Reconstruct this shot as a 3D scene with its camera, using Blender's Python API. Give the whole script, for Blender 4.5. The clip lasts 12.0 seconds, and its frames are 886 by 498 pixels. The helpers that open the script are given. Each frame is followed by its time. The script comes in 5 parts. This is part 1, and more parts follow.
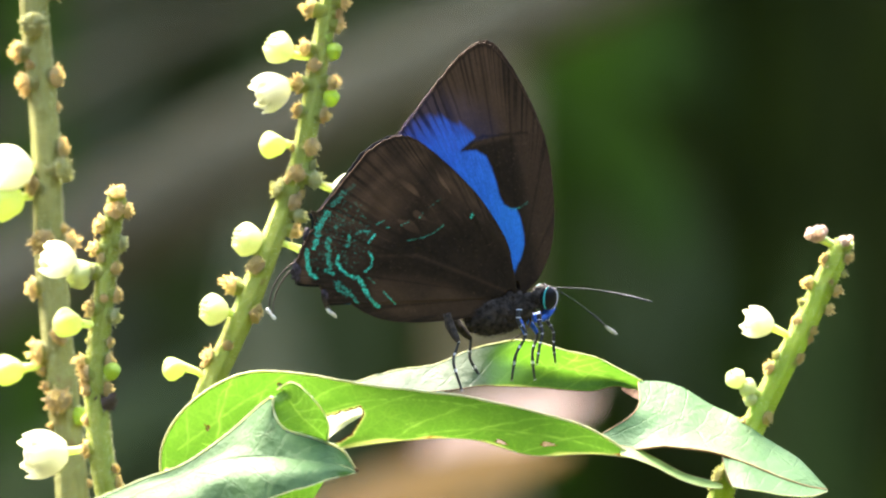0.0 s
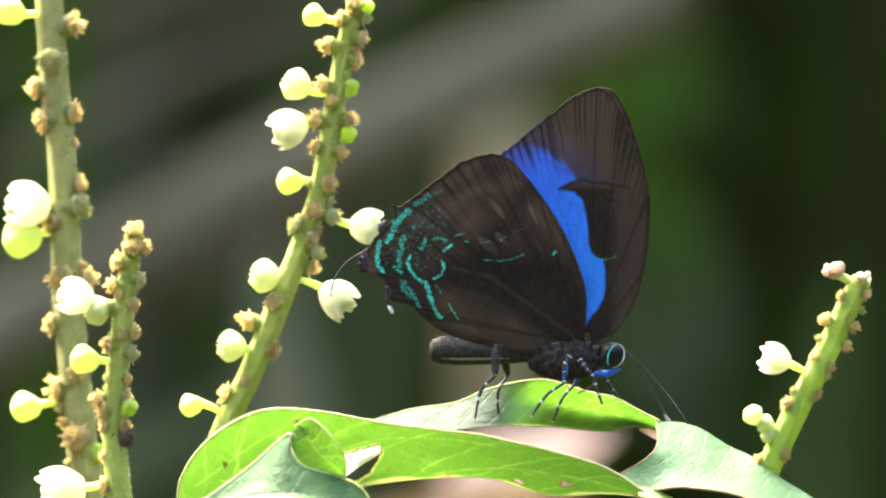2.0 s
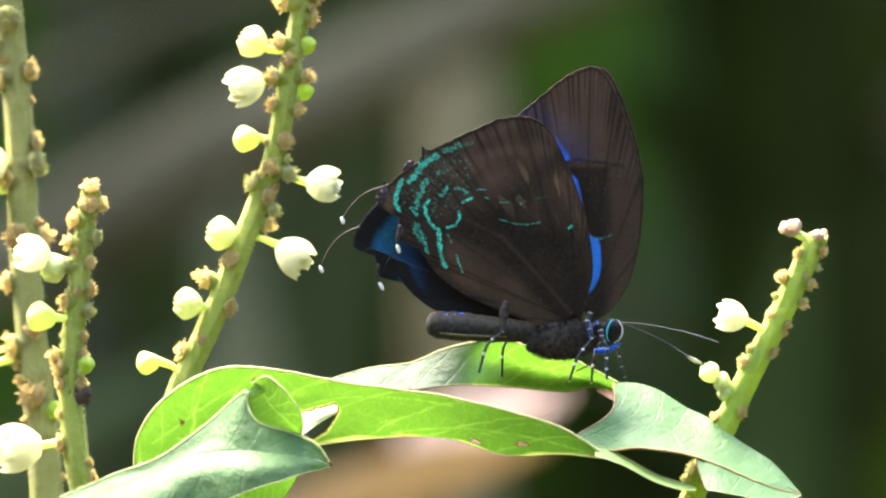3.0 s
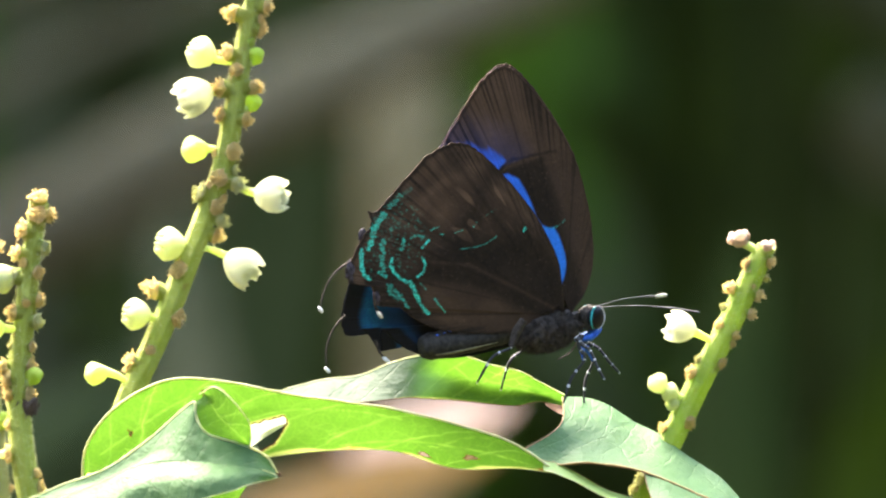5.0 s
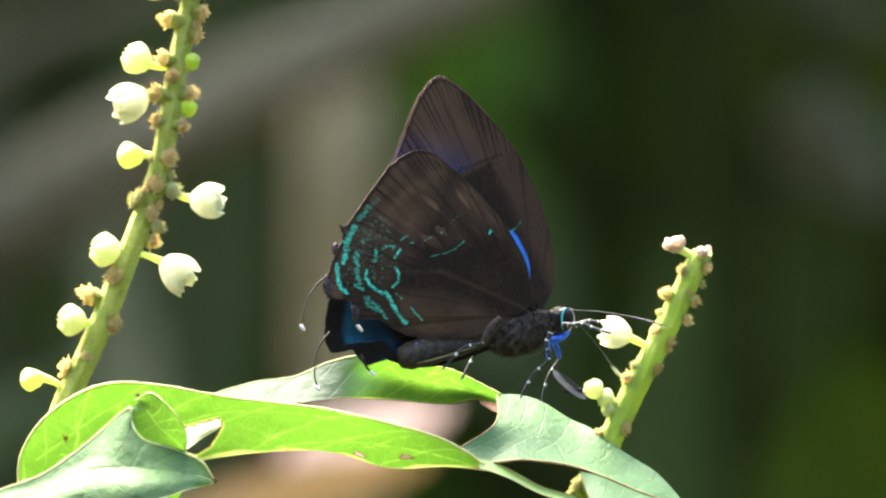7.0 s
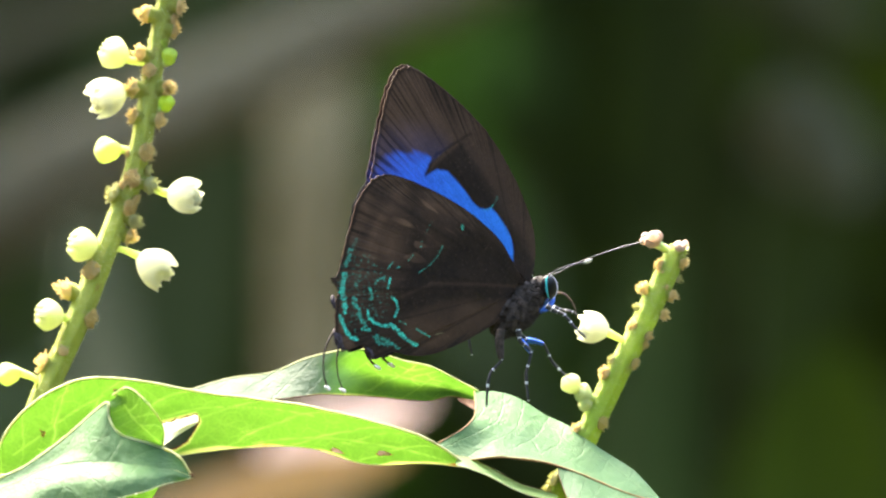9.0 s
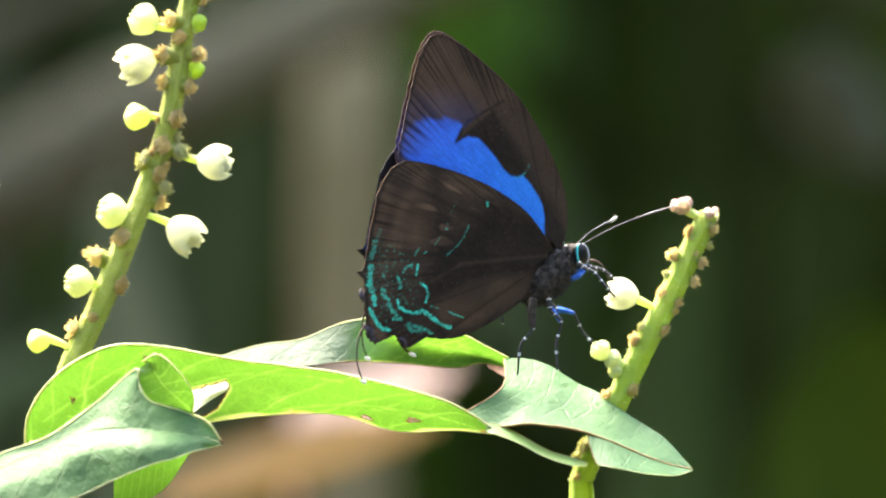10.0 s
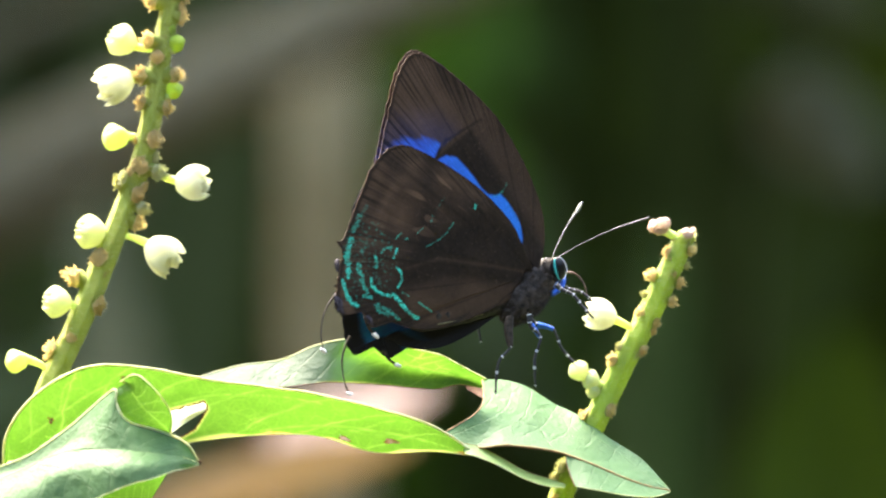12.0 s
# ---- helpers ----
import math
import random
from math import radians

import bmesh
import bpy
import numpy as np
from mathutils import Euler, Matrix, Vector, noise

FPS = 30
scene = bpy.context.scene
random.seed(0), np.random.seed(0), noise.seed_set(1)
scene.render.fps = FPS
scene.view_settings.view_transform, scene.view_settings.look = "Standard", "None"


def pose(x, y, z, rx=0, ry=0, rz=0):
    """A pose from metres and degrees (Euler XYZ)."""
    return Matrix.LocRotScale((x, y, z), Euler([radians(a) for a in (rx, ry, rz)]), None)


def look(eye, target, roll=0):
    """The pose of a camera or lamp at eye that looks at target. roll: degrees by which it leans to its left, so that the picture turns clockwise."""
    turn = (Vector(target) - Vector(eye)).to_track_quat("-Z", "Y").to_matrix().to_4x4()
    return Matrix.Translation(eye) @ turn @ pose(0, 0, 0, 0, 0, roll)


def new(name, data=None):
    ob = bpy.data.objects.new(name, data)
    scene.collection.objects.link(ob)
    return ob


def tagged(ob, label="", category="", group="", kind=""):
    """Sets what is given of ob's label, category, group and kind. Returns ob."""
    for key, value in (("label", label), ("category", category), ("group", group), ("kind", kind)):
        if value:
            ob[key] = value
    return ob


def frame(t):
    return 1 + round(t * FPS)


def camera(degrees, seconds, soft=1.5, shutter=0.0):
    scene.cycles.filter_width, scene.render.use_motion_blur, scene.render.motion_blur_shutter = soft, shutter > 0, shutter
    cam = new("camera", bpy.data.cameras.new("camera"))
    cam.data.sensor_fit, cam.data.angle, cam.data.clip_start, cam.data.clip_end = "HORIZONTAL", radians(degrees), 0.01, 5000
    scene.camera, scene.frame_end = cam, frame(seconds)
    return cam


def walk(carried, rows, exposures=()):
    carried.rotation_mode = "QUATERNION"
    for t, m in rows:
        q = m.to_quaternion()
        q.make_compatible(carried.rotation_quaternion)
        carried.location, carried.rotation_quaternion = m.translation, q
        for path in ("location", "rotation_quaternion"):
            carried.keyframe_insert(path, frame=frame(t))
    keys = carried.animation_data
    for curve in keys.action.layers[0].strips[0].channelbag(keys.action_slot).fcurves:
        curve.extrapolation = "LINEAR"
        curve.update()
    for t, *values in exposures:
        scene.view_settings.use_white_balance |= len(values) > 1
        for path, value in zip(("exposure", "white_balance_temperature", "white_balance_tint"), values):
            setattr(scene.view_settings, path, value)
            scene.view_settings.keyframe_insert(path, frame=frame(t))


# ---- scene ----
MM = 0.001
H0 = 1.2            # height of the middle of the view above the ground
EYE_Y = -0.898      # the lens stands about 0.9 m in front of the plant


# ---- camera ----
cam = camera(5.0, 12.0, soft=2.3)
cam.data.dof.use_dof = True
cam.data.dof.focus_distance = 0.9
cam.data.dof.aperture_fstop = 42.0


def aim(t, x, z):
    """One row of the camera's path: it turns to the point (x, z), in mm, of the plant's plane."""
    return t, look((0, EYE_Y, H0), (x * MM, 0, H0 + z * MM))


walk(cam, [
    aim(0, -0.00, 0.00),
    aim(0.5, -1.76, 0.80),
    aim(1, -0.69, 2.22),
    aim(1.5, -0.84, 0.88),
    aim(2, -1.54, 3.22),
    aim(2.5, -1.11, 2.26),
    aim(3, 2.30, -0.54),
    aim(3.5, 3.25, -1.53),
    aim(3.7, 5.20, -1.15),
    aim(5.3, 6.89, 0.54),
    aim(5.5, 6.66, 0.61),
    aim(6, 9.65, -1.76),
    aim(6.5, 9.96, -0.53),
    aim(7, 12.56, 0.92),
    aim(8.8, 13.55, -0.15),
    aim(9, 14.58, 0.46),
    aim(9.5, 15.16, -0.69),
    aim(10, 11.94, -2.49),
    aim(10.5, 10.37, -1.53),
    aim(11, 11.64, -0.15),
    aim(11.5, 13.17, -0.23),
    aim(12, 13.89, -0.69),
], exposures=[(0, 3.85, 7800, 12), (12, 3.85, 7800, 12)])

# ---- light ----
SUN_EL, SUN_AZ = 60.0, -42.0   # degrees; azimuth from +y (behind the plant) towards +x
world = bpy.data.worlds.new("sky")
scene.world = world
world.use_nodes = True
wn = world.node_tree.nodes
sky = wn.new("ShaderNodeTexSky")
sky.sky_type, sky.sun_disc = "NISHITA", False
sky.sun_elevation, sky.sun_rotation = radians(SUN_EL), radians(SUN_AZ)
wn["Background"].inputs["Strength"].default_value = 0.13
world.node_tree.links.new(sky.outputs[0], wn["Background"].inputs["Color"])
sun = new("sun", bpy.data.lights.new("sun", "SUN"))
sun.data.energy, sun.data.angle, sun.data.color = 3.7, radians(52), (1.0, 0.99, 0.95)
sun_dir = Vector((math.sin(radians(SUN_AZ)) * math.cos(radians(SUN_EL)), math.cos(radians(SUN_AZ)) * math.cos(radians(SUN_EL)), math.sin(radians(SUN_EL))))
sun.matrix_world = look(sun_dir * 20, (0, 0, 0))


# ---- mesh helpers ----
def part(name, mesh, material, parent=None, label=""):
    """One mesh object, under a thing or a part where one is given."""
    if isinstance(mesh, bmesh.types.BMesh):
        data = bpy.data.meshes.new(name)
        mesh.to_mesh(data)
        mesh.free()
        mesh = data
    if material and not mesh.materials:
        mesh.materials.append(material)
    ob = new(name, mesh)
    if parent:
        ob.parent = parent
    return tagged(ob, label)


def smooth(mesh):
    mesh.polygons.foreach_set("use_smooth", [True] * len(mesh.polygons))
    mesh.update()
    return mesh


def spline(points, n):
    """n points along a smooth curve through the control points."""
    p = np.array(points, float)
    p = np.vstack([2 * p[0] - p[1], p, 2 * p[-1] - p[-2]])
    out = []
    for s in np.linspace(0, len(p) - 3 - 1e-9, n):
        i, f = int(s), s - int(s)
        a, b, c, d = p[i:i + 4]
        out.append(0.5 * (2 * b + (c - a) * f + (2 * a - 5 * b + 4 * c - d) * f * f + (3 * b - a - 3 * c + d) * f ** 3))
    return np.array(out)


def grid_mesh(name, pts, closed_v=False, caps=False):
    """A smooth mesh over pts[i, j]; with uv along i and j."""
    n, m = pts.shape[:2]
    faces, loops = [], []
    for i in range(n - 1):
        for j in range(m if closed_v else m - 1):
            k = (j + 1) % m
            faces.append((i * m + j, i * m + k, (i + 1) * m + k, (i + 1) * m + j))
            loops += [(i / (n - 1), j / m), (i / (n - 1), (j + 1) / m), ((i + 1) / (n - 1), (j + 1) / m), ((i + 1) / (n - 1), j / m)]
    if caps and closed_v:
        faces += [tuple(range(m - 1, -1, -1)), tuple((n - 1) * m + j for j in range(m))]
        loops += [(0, 0)] * m + [(1, 0)] * m
    data = bpy.data.meshes.new(name)
    data.from_pydata([tuple(p) for p in pts.reshape(-1, 3)], [], faces)
    uv = data.uv_layers.new(name="uv")
    uv.data.foreach_set("uv", np.array(loops, float).ravel())
    return smooth(data)


def tube_points(path, radii, seg=12, rough=0.0, seed=0, ridges=0):
    """Rings along a path (metres), radius from a spline of radii."""
    path = np.array(path, float)
    r = np.interp(np.linspace(0, 1, len(path)), np.linspace(0, 1, len(radii)), radii)
    rings = []
    for i, p in enumerate(path):
        d = Vector(path[min(i + 1, len(path) - 1)] - path[max(i - 1, 0)]).normalized()
        side = d.cross(Vector((0, 1, 0.013))).normalized()
        up = side.cross(d)
        ring = []
        for j in range(seg):
            a = 2 * math.pi * j / seg
            q = r[i] * (1 + 0.045 * math.cos(ridges * a + 0.5 * math.sin(i * 0.12 + seed))) if ridges else r[i]
            if rough:
                q *= 1 + rough * noise.noise(Vector((math.cos(a) * 1.5, math.sin(a) * 1.5 + seed, i * 0.35)))
            ring.append(np.array(side) * math.cos(a) * q + np.array(up) * math.sin(a) * q + p)
        rings.append(ring)
    return np.array(rings)


def tube(name, path, radii, seg=12, n=None, rough=0.0, seed=0):
    path = spline(path, n or 6 * len(path))
    return grid_mesh(name, tube_points(path, radii, seg, rough, seed), closed_v=True, caps=True)


def join_meshes(name, parts):
    """One mesh from several (mesh, matrix) pairs."""
    bm = bmesh.new()
    for mesh, m in parts:
        start = len(bm.verts)
        bm.from_mesh(mesh)
        bm.verts.ensure_lookup_table()
        bmesh.ops.transform(bm, matrix=m, verts=bm.verts[start:])
    data = bpy.data.meshes.new(name)
    bm.to_mesh(data)
    bm.free()
    return smooth(data)


def mm3(p):
    """A point given in mm from the middle of the view, as metres in the world."""
    return Vector((p[0] * MM, p[1] * MM, H0 + p[2] * MM))


def step(v, lo, hi):
    t = np.clip((v - lo) / (hi - lo), 0, 1)
    return t * t * (3 - 2 * t)


def speckle(x, z, scale, seed):
    return np.array([noise.noise(Vector((a * scale, b * scale, seed))) for a, b in zip(x.ravel(), z.ravel())]).reshape(x.shape)


# ---- materials ----
class Nodes:
    """A short way to wire a node material."""

    def __init__(self, name):
        self.mat = bpy.data.materials.new(name)
        self.mat.use_nodes = True
        self.tree = self.mat.node_tree
        self.bsdf = self.tree.nodes["Principled BSDF"]
        self.out = self.tree.nodes["Material Output"]

    def add(self, kind, links=(), **values):
        node = self.tree.nodes.new("ShaderNode" + kind)
        if "operation" in values:
            node.operation = values["operation"]
        if "data_type" in values:
            node.data_type = values["data_type"]
        if "feature" in values:
            node.feature = values["feature"]
        if "uv_map" in values:
            node.uv_map = values["uv_map"]
        if "attribute_name" in values:
            node.attribute_name = values["attribute_name"]
        for socket, source in dict(links).items():
            if isinstance(source, bpy.types.NodeSocket):
                self.tree.links.new(source, node.inputs[socket])
            else:
                node.inputs[socket].default_value = source
        return node

    def noise(self, scale, detail=3.0, coord="Object", rough=0.55):
        tc = self.add("TexCoord")
        return self.add("TexNoise", {"Vector": tc.outputs[coord], "Scale": scale, "Detail": detail, "Roughness": rough}).outputs["Fac"]

    def ramp(self, fac, *stops):
        node = self.add("ValToRGB", {"Fac": fac})
        el = node.color_ramp.elements
        while len(el) < len(stops):
            el.new(0.5)
        for e, (pos, col) in zip(el, stops):
            e.position, e.color = pos, (*col, 1)
        return node.outputs["Color"]

    def mix(self, fac, a, b):
        node = self.add("Mix", data_type="RGBA")
        for i, v in ((0, fac), (6, a), (7, b)):
            if isinstance(v, bpy.types.NodeSocket):
                self.tree.links.new(v, node.inputs[i])
            else:
                node.inputs[i].default_value = (*v, 1) if isinstance(v, tuple) else v
        return node.outputs[2]

    def math(self, op, a, b=0.5):
        return self.add("Math", {0: a, 1: b}, operation=op).outputs[0]

    def bump(self, height, distance, strength=0.5):
        node = self.add("Bump", {"Height": height, "Distance": distance, "Strength": strength})
        self.tree.links.new(node.outputs[0], self.bsdf.inputs["Normal"])
        return node

    def set(self, **values):
        for key, v in values.items():
            sock = self.bsdf.inputs[key.replace("_", " ")]
            if isinstance(v, bpy.types.NodeSocket):
                self.tree.links.new(v, sock)
            else:
                sock.default_value = (*v, 1) if isinstance(v, tuple) else v
        return self

    def translucent(self, color, amount):
        tr = self.add("BsdfTranslucent", {"Color": color if isinstance(color, bpy.types.NodeSocket) else (*color, 1)})
        mx = self.add("MixShader", {0: amount, 1: self.bsdf.outputs[0], 2: tr.outputs[0]})
        self.tree.links.new(mx.outputs[0], self.out.inputs["Surface"])
        return self


def leaf_material(name, dark, light, vein_col, glow_a, glow_b, glow_vein, amount, rough, spec, lines_mix):
    n = Nodes(name)
    uv = n.add("UVMap", uv_map="uv")
    sep = n.add("SeparateXYZ", {0: uv.outputs[0]})
    big, mid, fine = n.noise(180, 4), n.noise(700, 3), n.noise(2600, 3)
    warp = n.math("MULTIPLY", n.noise(500, 2), 0.35)
    # side veins, slanting from the midrib, and a finer net between them
    slant = n.math("ADD", n.math("MULTIPLY", sep.outputs[0], 9.0), n.math("ADD", n.math("MULTIPLY", sep.outputs[1], 1.6), warp))
    tri = n.math("PINGPONG", slant, 0.5)
    vein = n.ramp(tri, (0.0, (1, 1, 1)), (0.03, (0.25, 0.25, 0.25)), (0.09, (0, 0, 0)))
    tc = n.add("TexCoord")
    cells = n.add("TexVoronoi", {"Vector": tc.outputs["Object"], "Scale": 620.0}, feature="DISTANCE_TO_EDGE").outputs["Distance"]
    net = n.ramp(cells, (0.0, (0.22, 0.22, 0.22)), (0.06, (0, 0, 0)))
    rib = n.add("Attribute", attribute_name="rib").outputs["Fac"]
    lines = n.math("MAXIMUM", n.math("MULTIPLY", n.math("MAXIMUM", vein, net), n.ramp(mid, (0.35, (0.3, 0.3, 0.3)), (0.65, (1, 1, 1)))), n.math("MULTIPLY", rib, 1.0))
    base = n.mix(big, dark, light)
    base = n.mix(n.math("MULTIPLY", fine, 0.35), base, tuple(1.35 * x for x in light))
    base = n.mix(n.ramp(mid, (0.62, (0, 0, 0)), (0.80, (0.35, 0.35, 0.35))), base, tuple(0.55 * x for x in dark))
    base = n.mix(n.math("MULTIPLY", lines, lines_mix), base, vein_col)
    glow = n.mix(n.math("ADD", n.math("MULTIPLY", big, 0.6), n.math("MULTIPLY", mid, 0.4)), glow_a, glow_b)
    pits = n.noise(4200, 2)
    glow = n.mix(n.ramp(pits, (0.42, (0.22, 0.22, 0.22)), (0.58, (0, 0, 0))), glow, tuple(0.55 * x for x in glow_a))
    glow = n.mix(n.math("MULTIPLY", lines, lines_mix), glow, glow_vein)
    # paler where the rear half faces up: sky sheen put into the colour
    pale = n.add("Attribute", attribute_name="pale").outputs["Fac"]
    base = n.mix(pale, base, n.mix(big, (0.075, 0.125, 0.080), (0.120, 0.170, 0.115)))
    glow = n.mix(pale, glow, (0.045, 0.12, 0.035))
    dry = n.add("Attribute", attribute_name="dry").outputs["Fac"]
    rust = n.ramp(n.noise(520, 4), (0.58, (0, 0, 0)), (0.68, (0.9, 0.9, 0.9)))
    base = n.mix(dry, base, n.mix(rust, (0.26, 0.30, 0.09), (0.16, 0.07, 0.02)))
    glow = n.mix(dry, glow, n.mix(rust, (0.28, 0.34, 0.085), (0.17, 0.07, 0.015)))
    n.set(Base_Color=base, Roughness=n.math("ADD", n.math("MULTIPLY", mid, 0.25), rough), Specular_IOR_Level=spec)
    n.bump(n.math("ADD", n.math("MULTIPLY", lines, -0.6), n.math("ADD", n.math("MULTIPLY", fine, 0.6), n.math("MULTIPLY", mid, 1.6))), 0.00020, 0.65)
    return n.translucent(glow, amount).mat


def plain_plant(name, a, b, scale, rough=0.55, trans=None, amount=0.3, bump=0.0001, spec=0.35, stain=None):
    n = Nodes(name)
    f, g = n.noise(scale, 4), n.noise(scale * 7, 2)
    col = n.mix(n.math("MULTIPLY", g, 0.5), n.ramp(f, (0.3, a), (0.7, b)), tuple(0.6 * x for x in a))
    if stain:
        col = n.mix(n.ramp(n.noise(scale * 0.45, 5), (0.60, (0, 0, 0)), (0.68, (0.8, 0.8, 0.8))), col, stain)
    n.set(Base_Color=col, Roughness=rough, Specular_IOR_Level=spec)
    n.bump(n.math("ADD", g, n.math("MULTIPLY", f, 1.5)), bump, 0.7)
    return n.translucent(trans, amount).mat if trans else n.mat


M_LEAF = leaf_material("leaf_green", (0.020, 0.085, 0.014), (0.042, 0.13, 0.024), (0.16, 0.26, 0.09), (0.029, 0.098, 0.007), (0.076, 0.172, 0.017), (0.22, 0.39, 0.06), 0.56, 0.40, 0.22, 0.40)
# Sky sheen on the upturned curled leaf, put into a paler leaf colour.
M_PALE = leaf_material("leaf_sheen_pale", (0.018, 0.064, 0.022), (0.066, 0.128, 0.054), (0.12, 0.18, 0.09), (0.05, 0.15, 0.03), (0.08, 0.2, 0.04), (0.1, 0.24, 0.05), 0.18, 0.46, 0.17, 0.35)
# Cream rolled edge, brightened further: the sunlit rim is put into its colour.
M_RIM = plain_plant("leaf_rim_pale", (0.38, 0.46, 0.24), (0.56, 0.60, 0.40), 900, 0.5, (0.7, 0.7, 0.3), 0.4)
# Lighter copy for the tip, which faces up; the sheen is in its colour.
M_TIP = leaf_material("leaf_tip_sheen_pale", (0.026, 0.080, 0.032), (0.080, 0.150, 0.066), (0.12, 0.19, 0.09), (0.05, 0.15, 0.03), (0.08, 0.2, 0.04), (0.1, 0.24, 0.05), 0.18, 0.46, 0.16, 0.18)
# Strip is coloured lighter to make up for the shade it lies in.
M_STRIP = plain_plant("leaf_strip_pale", (0.16, 0.28, 0.09), (0.26, 0.38, 0.16), 700, 0.5, (0.4, 0.6, 0.2), 0.4)
M_SCAR = plain_plant("eaten_edge_brown", (0.045, 0.014, 0.005), (0.13, 0.05, 0.015), 1500, 0.7, (0.14, 0.05, 0.012), 0.12)
M_TAN = plain_plant("eaten_edge_tan", (0.22, 0.13, 0.05), (0.42, 0.30, 0.15), 1500, 0.7, (0.4, 0.25, 0.1), 0.25)
M_STEM = plain_plant("stalk_green", (0.33, 0.40, 0.060), (0.52, 0.57, 0.140), 900, 0.6, (0.3, 0.4, 0.08), 0.2, 0.0003, stain=(0.26, 0.15, 0.06))
M_STEM_YOUNG = plain_plant("stalk_young_green", (0.30, 0.42, 0.055), (0.47, 0.59, 0.125), 900, 0.6, (0.42, 0.58, 0.10), 0.34, 0.0003, stain=(0.36, 0.26, 0.08))
M_STEM_OLD = plain_plant("stalk_olive", (0.30, 0.30, 0.09), (0.42, 0.41, 0.16), 800, 0.6, (0.3, 0.35, 0.1), 0.15, 0.0003, stain=(0.30, 0.20, 0.08))
M_BRACT = plain_plant("bract_tan", (0.60, 0.45, 0.20), (0.92, 0.83, 0.56), 2600, 0.75, (0.96, 0.83, 0.50), 0.68, stain=(0.44, 0.24, 0.09))
M_BRACT_GREEN = plain_plant("bract_green", (0.48, 0.48, 0.20), (0.74, 0.71, 0.42), 1600, 0.7, (0.80, 0.80, 0.42), 0.5)
M_HAIR = plain_plant("stalk_hair_pale", (0.60, 0.64, 0.34), (0.80, 0.82, 0.56), 900, 0.6, (0.85, 0.88, 0.55), 0.5)
M_PETAL = plain_plant("petal_cream", (0.84, 0.85, 0.62), (0.90, 0.90, 0.78), 700, 0.6, (0.95, 0.96, 0.74), 0.6)
M_BUD = plain_plant("bud_pale_green", (0.58, 0.72, 0.26), (0.78, 0.84, 0.48), 700, 0.55, (0.78, 0.90, 0.34), 0.45)
M_CREAM = plain_plant("bud_cream", (0.68, 0.76, 0.40), (0.82, 0.86, 0.58), 500, 0.6, (0.86, 0.92, 0.5), 0.45)
M_GREENBUD = plain_plant("bud_green", (0.46, 0.62, 0.10), (0.60, 0.74, 0.20), 700, 0.5, (0.65, 0.85, 0.14), 0.45)
M_PINK = plain_plant("bud_pink", (0.70, 0.46, 0.37), (0.90, 0.80, 0.66), 1200, 0.6, (0.92, 0.76, 0.62), 0.42)
M_DRY = plain_plant("withered_brown", (0.07, 0.045, 0.03), (0.16, 0.11, 0.08), 1500, 0.8)


# ---- ground, and the forest round the place ----
def ground_material():
    n = Nodes("forest_floor")
    a, b = n.noise(0.8, 4), n.noise(14, 5)
    n.set(Base_Color=n.mix(a, n.ramp(b, (0.3, (0.014, 0.010, 0.006)), (0.7, (0.05, 0.034, 0.018))), (0.014, 0.022, 0.006)), Roughness=0.9)
    n.bump(b, 0.03, 0.8)
    return n.mat


def build_ground():
    s = np.linspace(-1, 1, 61)
    q = np.sign(s) * np.abs(s) ** 3 * 400
    pts = np.array([[(x, y, 0.0) for y in q] for x in q])
    return tagged(part("ground", grid_mesh("ground", pts), ground_material()), "dark brown forest floor with leaf litter", "ground", kind="structure")


build_ground()

def bark_material(name, light, warm):
    n = Nodes(name)
    a, b = n.noise(14, 5), n.noise(90, 4)
    tone = lambda *c: tuple(light * x * w for x, w in zip(c, warm))
    n.set(Base_Color=n.mix(n.math("MULTIPLY", b, 0.6), n.ramp(a, (0.3, tone(0.145, 0.130, 0.075)), (0.7, tone(0.28, 0.25, 0.15))), tone(0.11, 0.088, 0.055)), Roughness=0.85, Specular_IOR_Level=0.1)
    n.bump(b, 0.004, 0.8)
    return n.mat


M_BARK = bark_material("bark_grey_brown", 0.74, (1.02, 0.99, 1.0))
M_TRUNK = bark_material("bark_dark_brown", 1.30, (1.04, 0.93, 0.80))
# Kept near black: the forest's shade is put into this colour.
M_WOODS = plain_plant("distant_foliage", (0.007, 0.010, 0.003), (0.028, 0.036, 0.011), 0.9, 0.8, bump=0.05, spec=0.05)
M_BLADE = plain_plant("broad_leaf_green", (0.036, 0.077, 0.012), (0.066, 0.128, 0.018), 9, 0.6, (0.06, 0.17, 0.008), 0.3, 0.001, 0.08)
M_FRESH = plain_plant("broad_leaf_fresh", (0.045, 0.105, 0.008), (0.085, 0.175, 0.014), 9, 0.6, (0.07, 0.20, 0.006), 0.35, 0.001, 0.08)
M_ASHLEAF = plain_plant("broad_leaf_ash", (0.13, 0.145, 0.10), (0.19, 0.205, 0.145), 12, 0.6, None, 0, 0.001, 0.08)
M_OLIVE = plain_plant("broad_leaf_olive", (0.032, 0.058, 0.006), (0.055, 0.085, 0.009), 9, 0.5, (0.10, 0.18, 0.006), 0.3, 0.001, 0.08)
M_GREYLEAF = plain_plant("broad_leaf_grey", (0.042, 0.058, 0.020), (0.078, 0.098, 0.036), 12, 0.45, None, 0, 0.001, 0.08)
# Dark copy of the leaf green: undergrowth shade is put into the colour.
M_SHADELEAF = plain_plant("broad_leaf_shaded", (0.018, 0.028, 0.005), (0.034, 0.047, 0.009), 9, 0.5, None, 0, 0.001, 0.08)
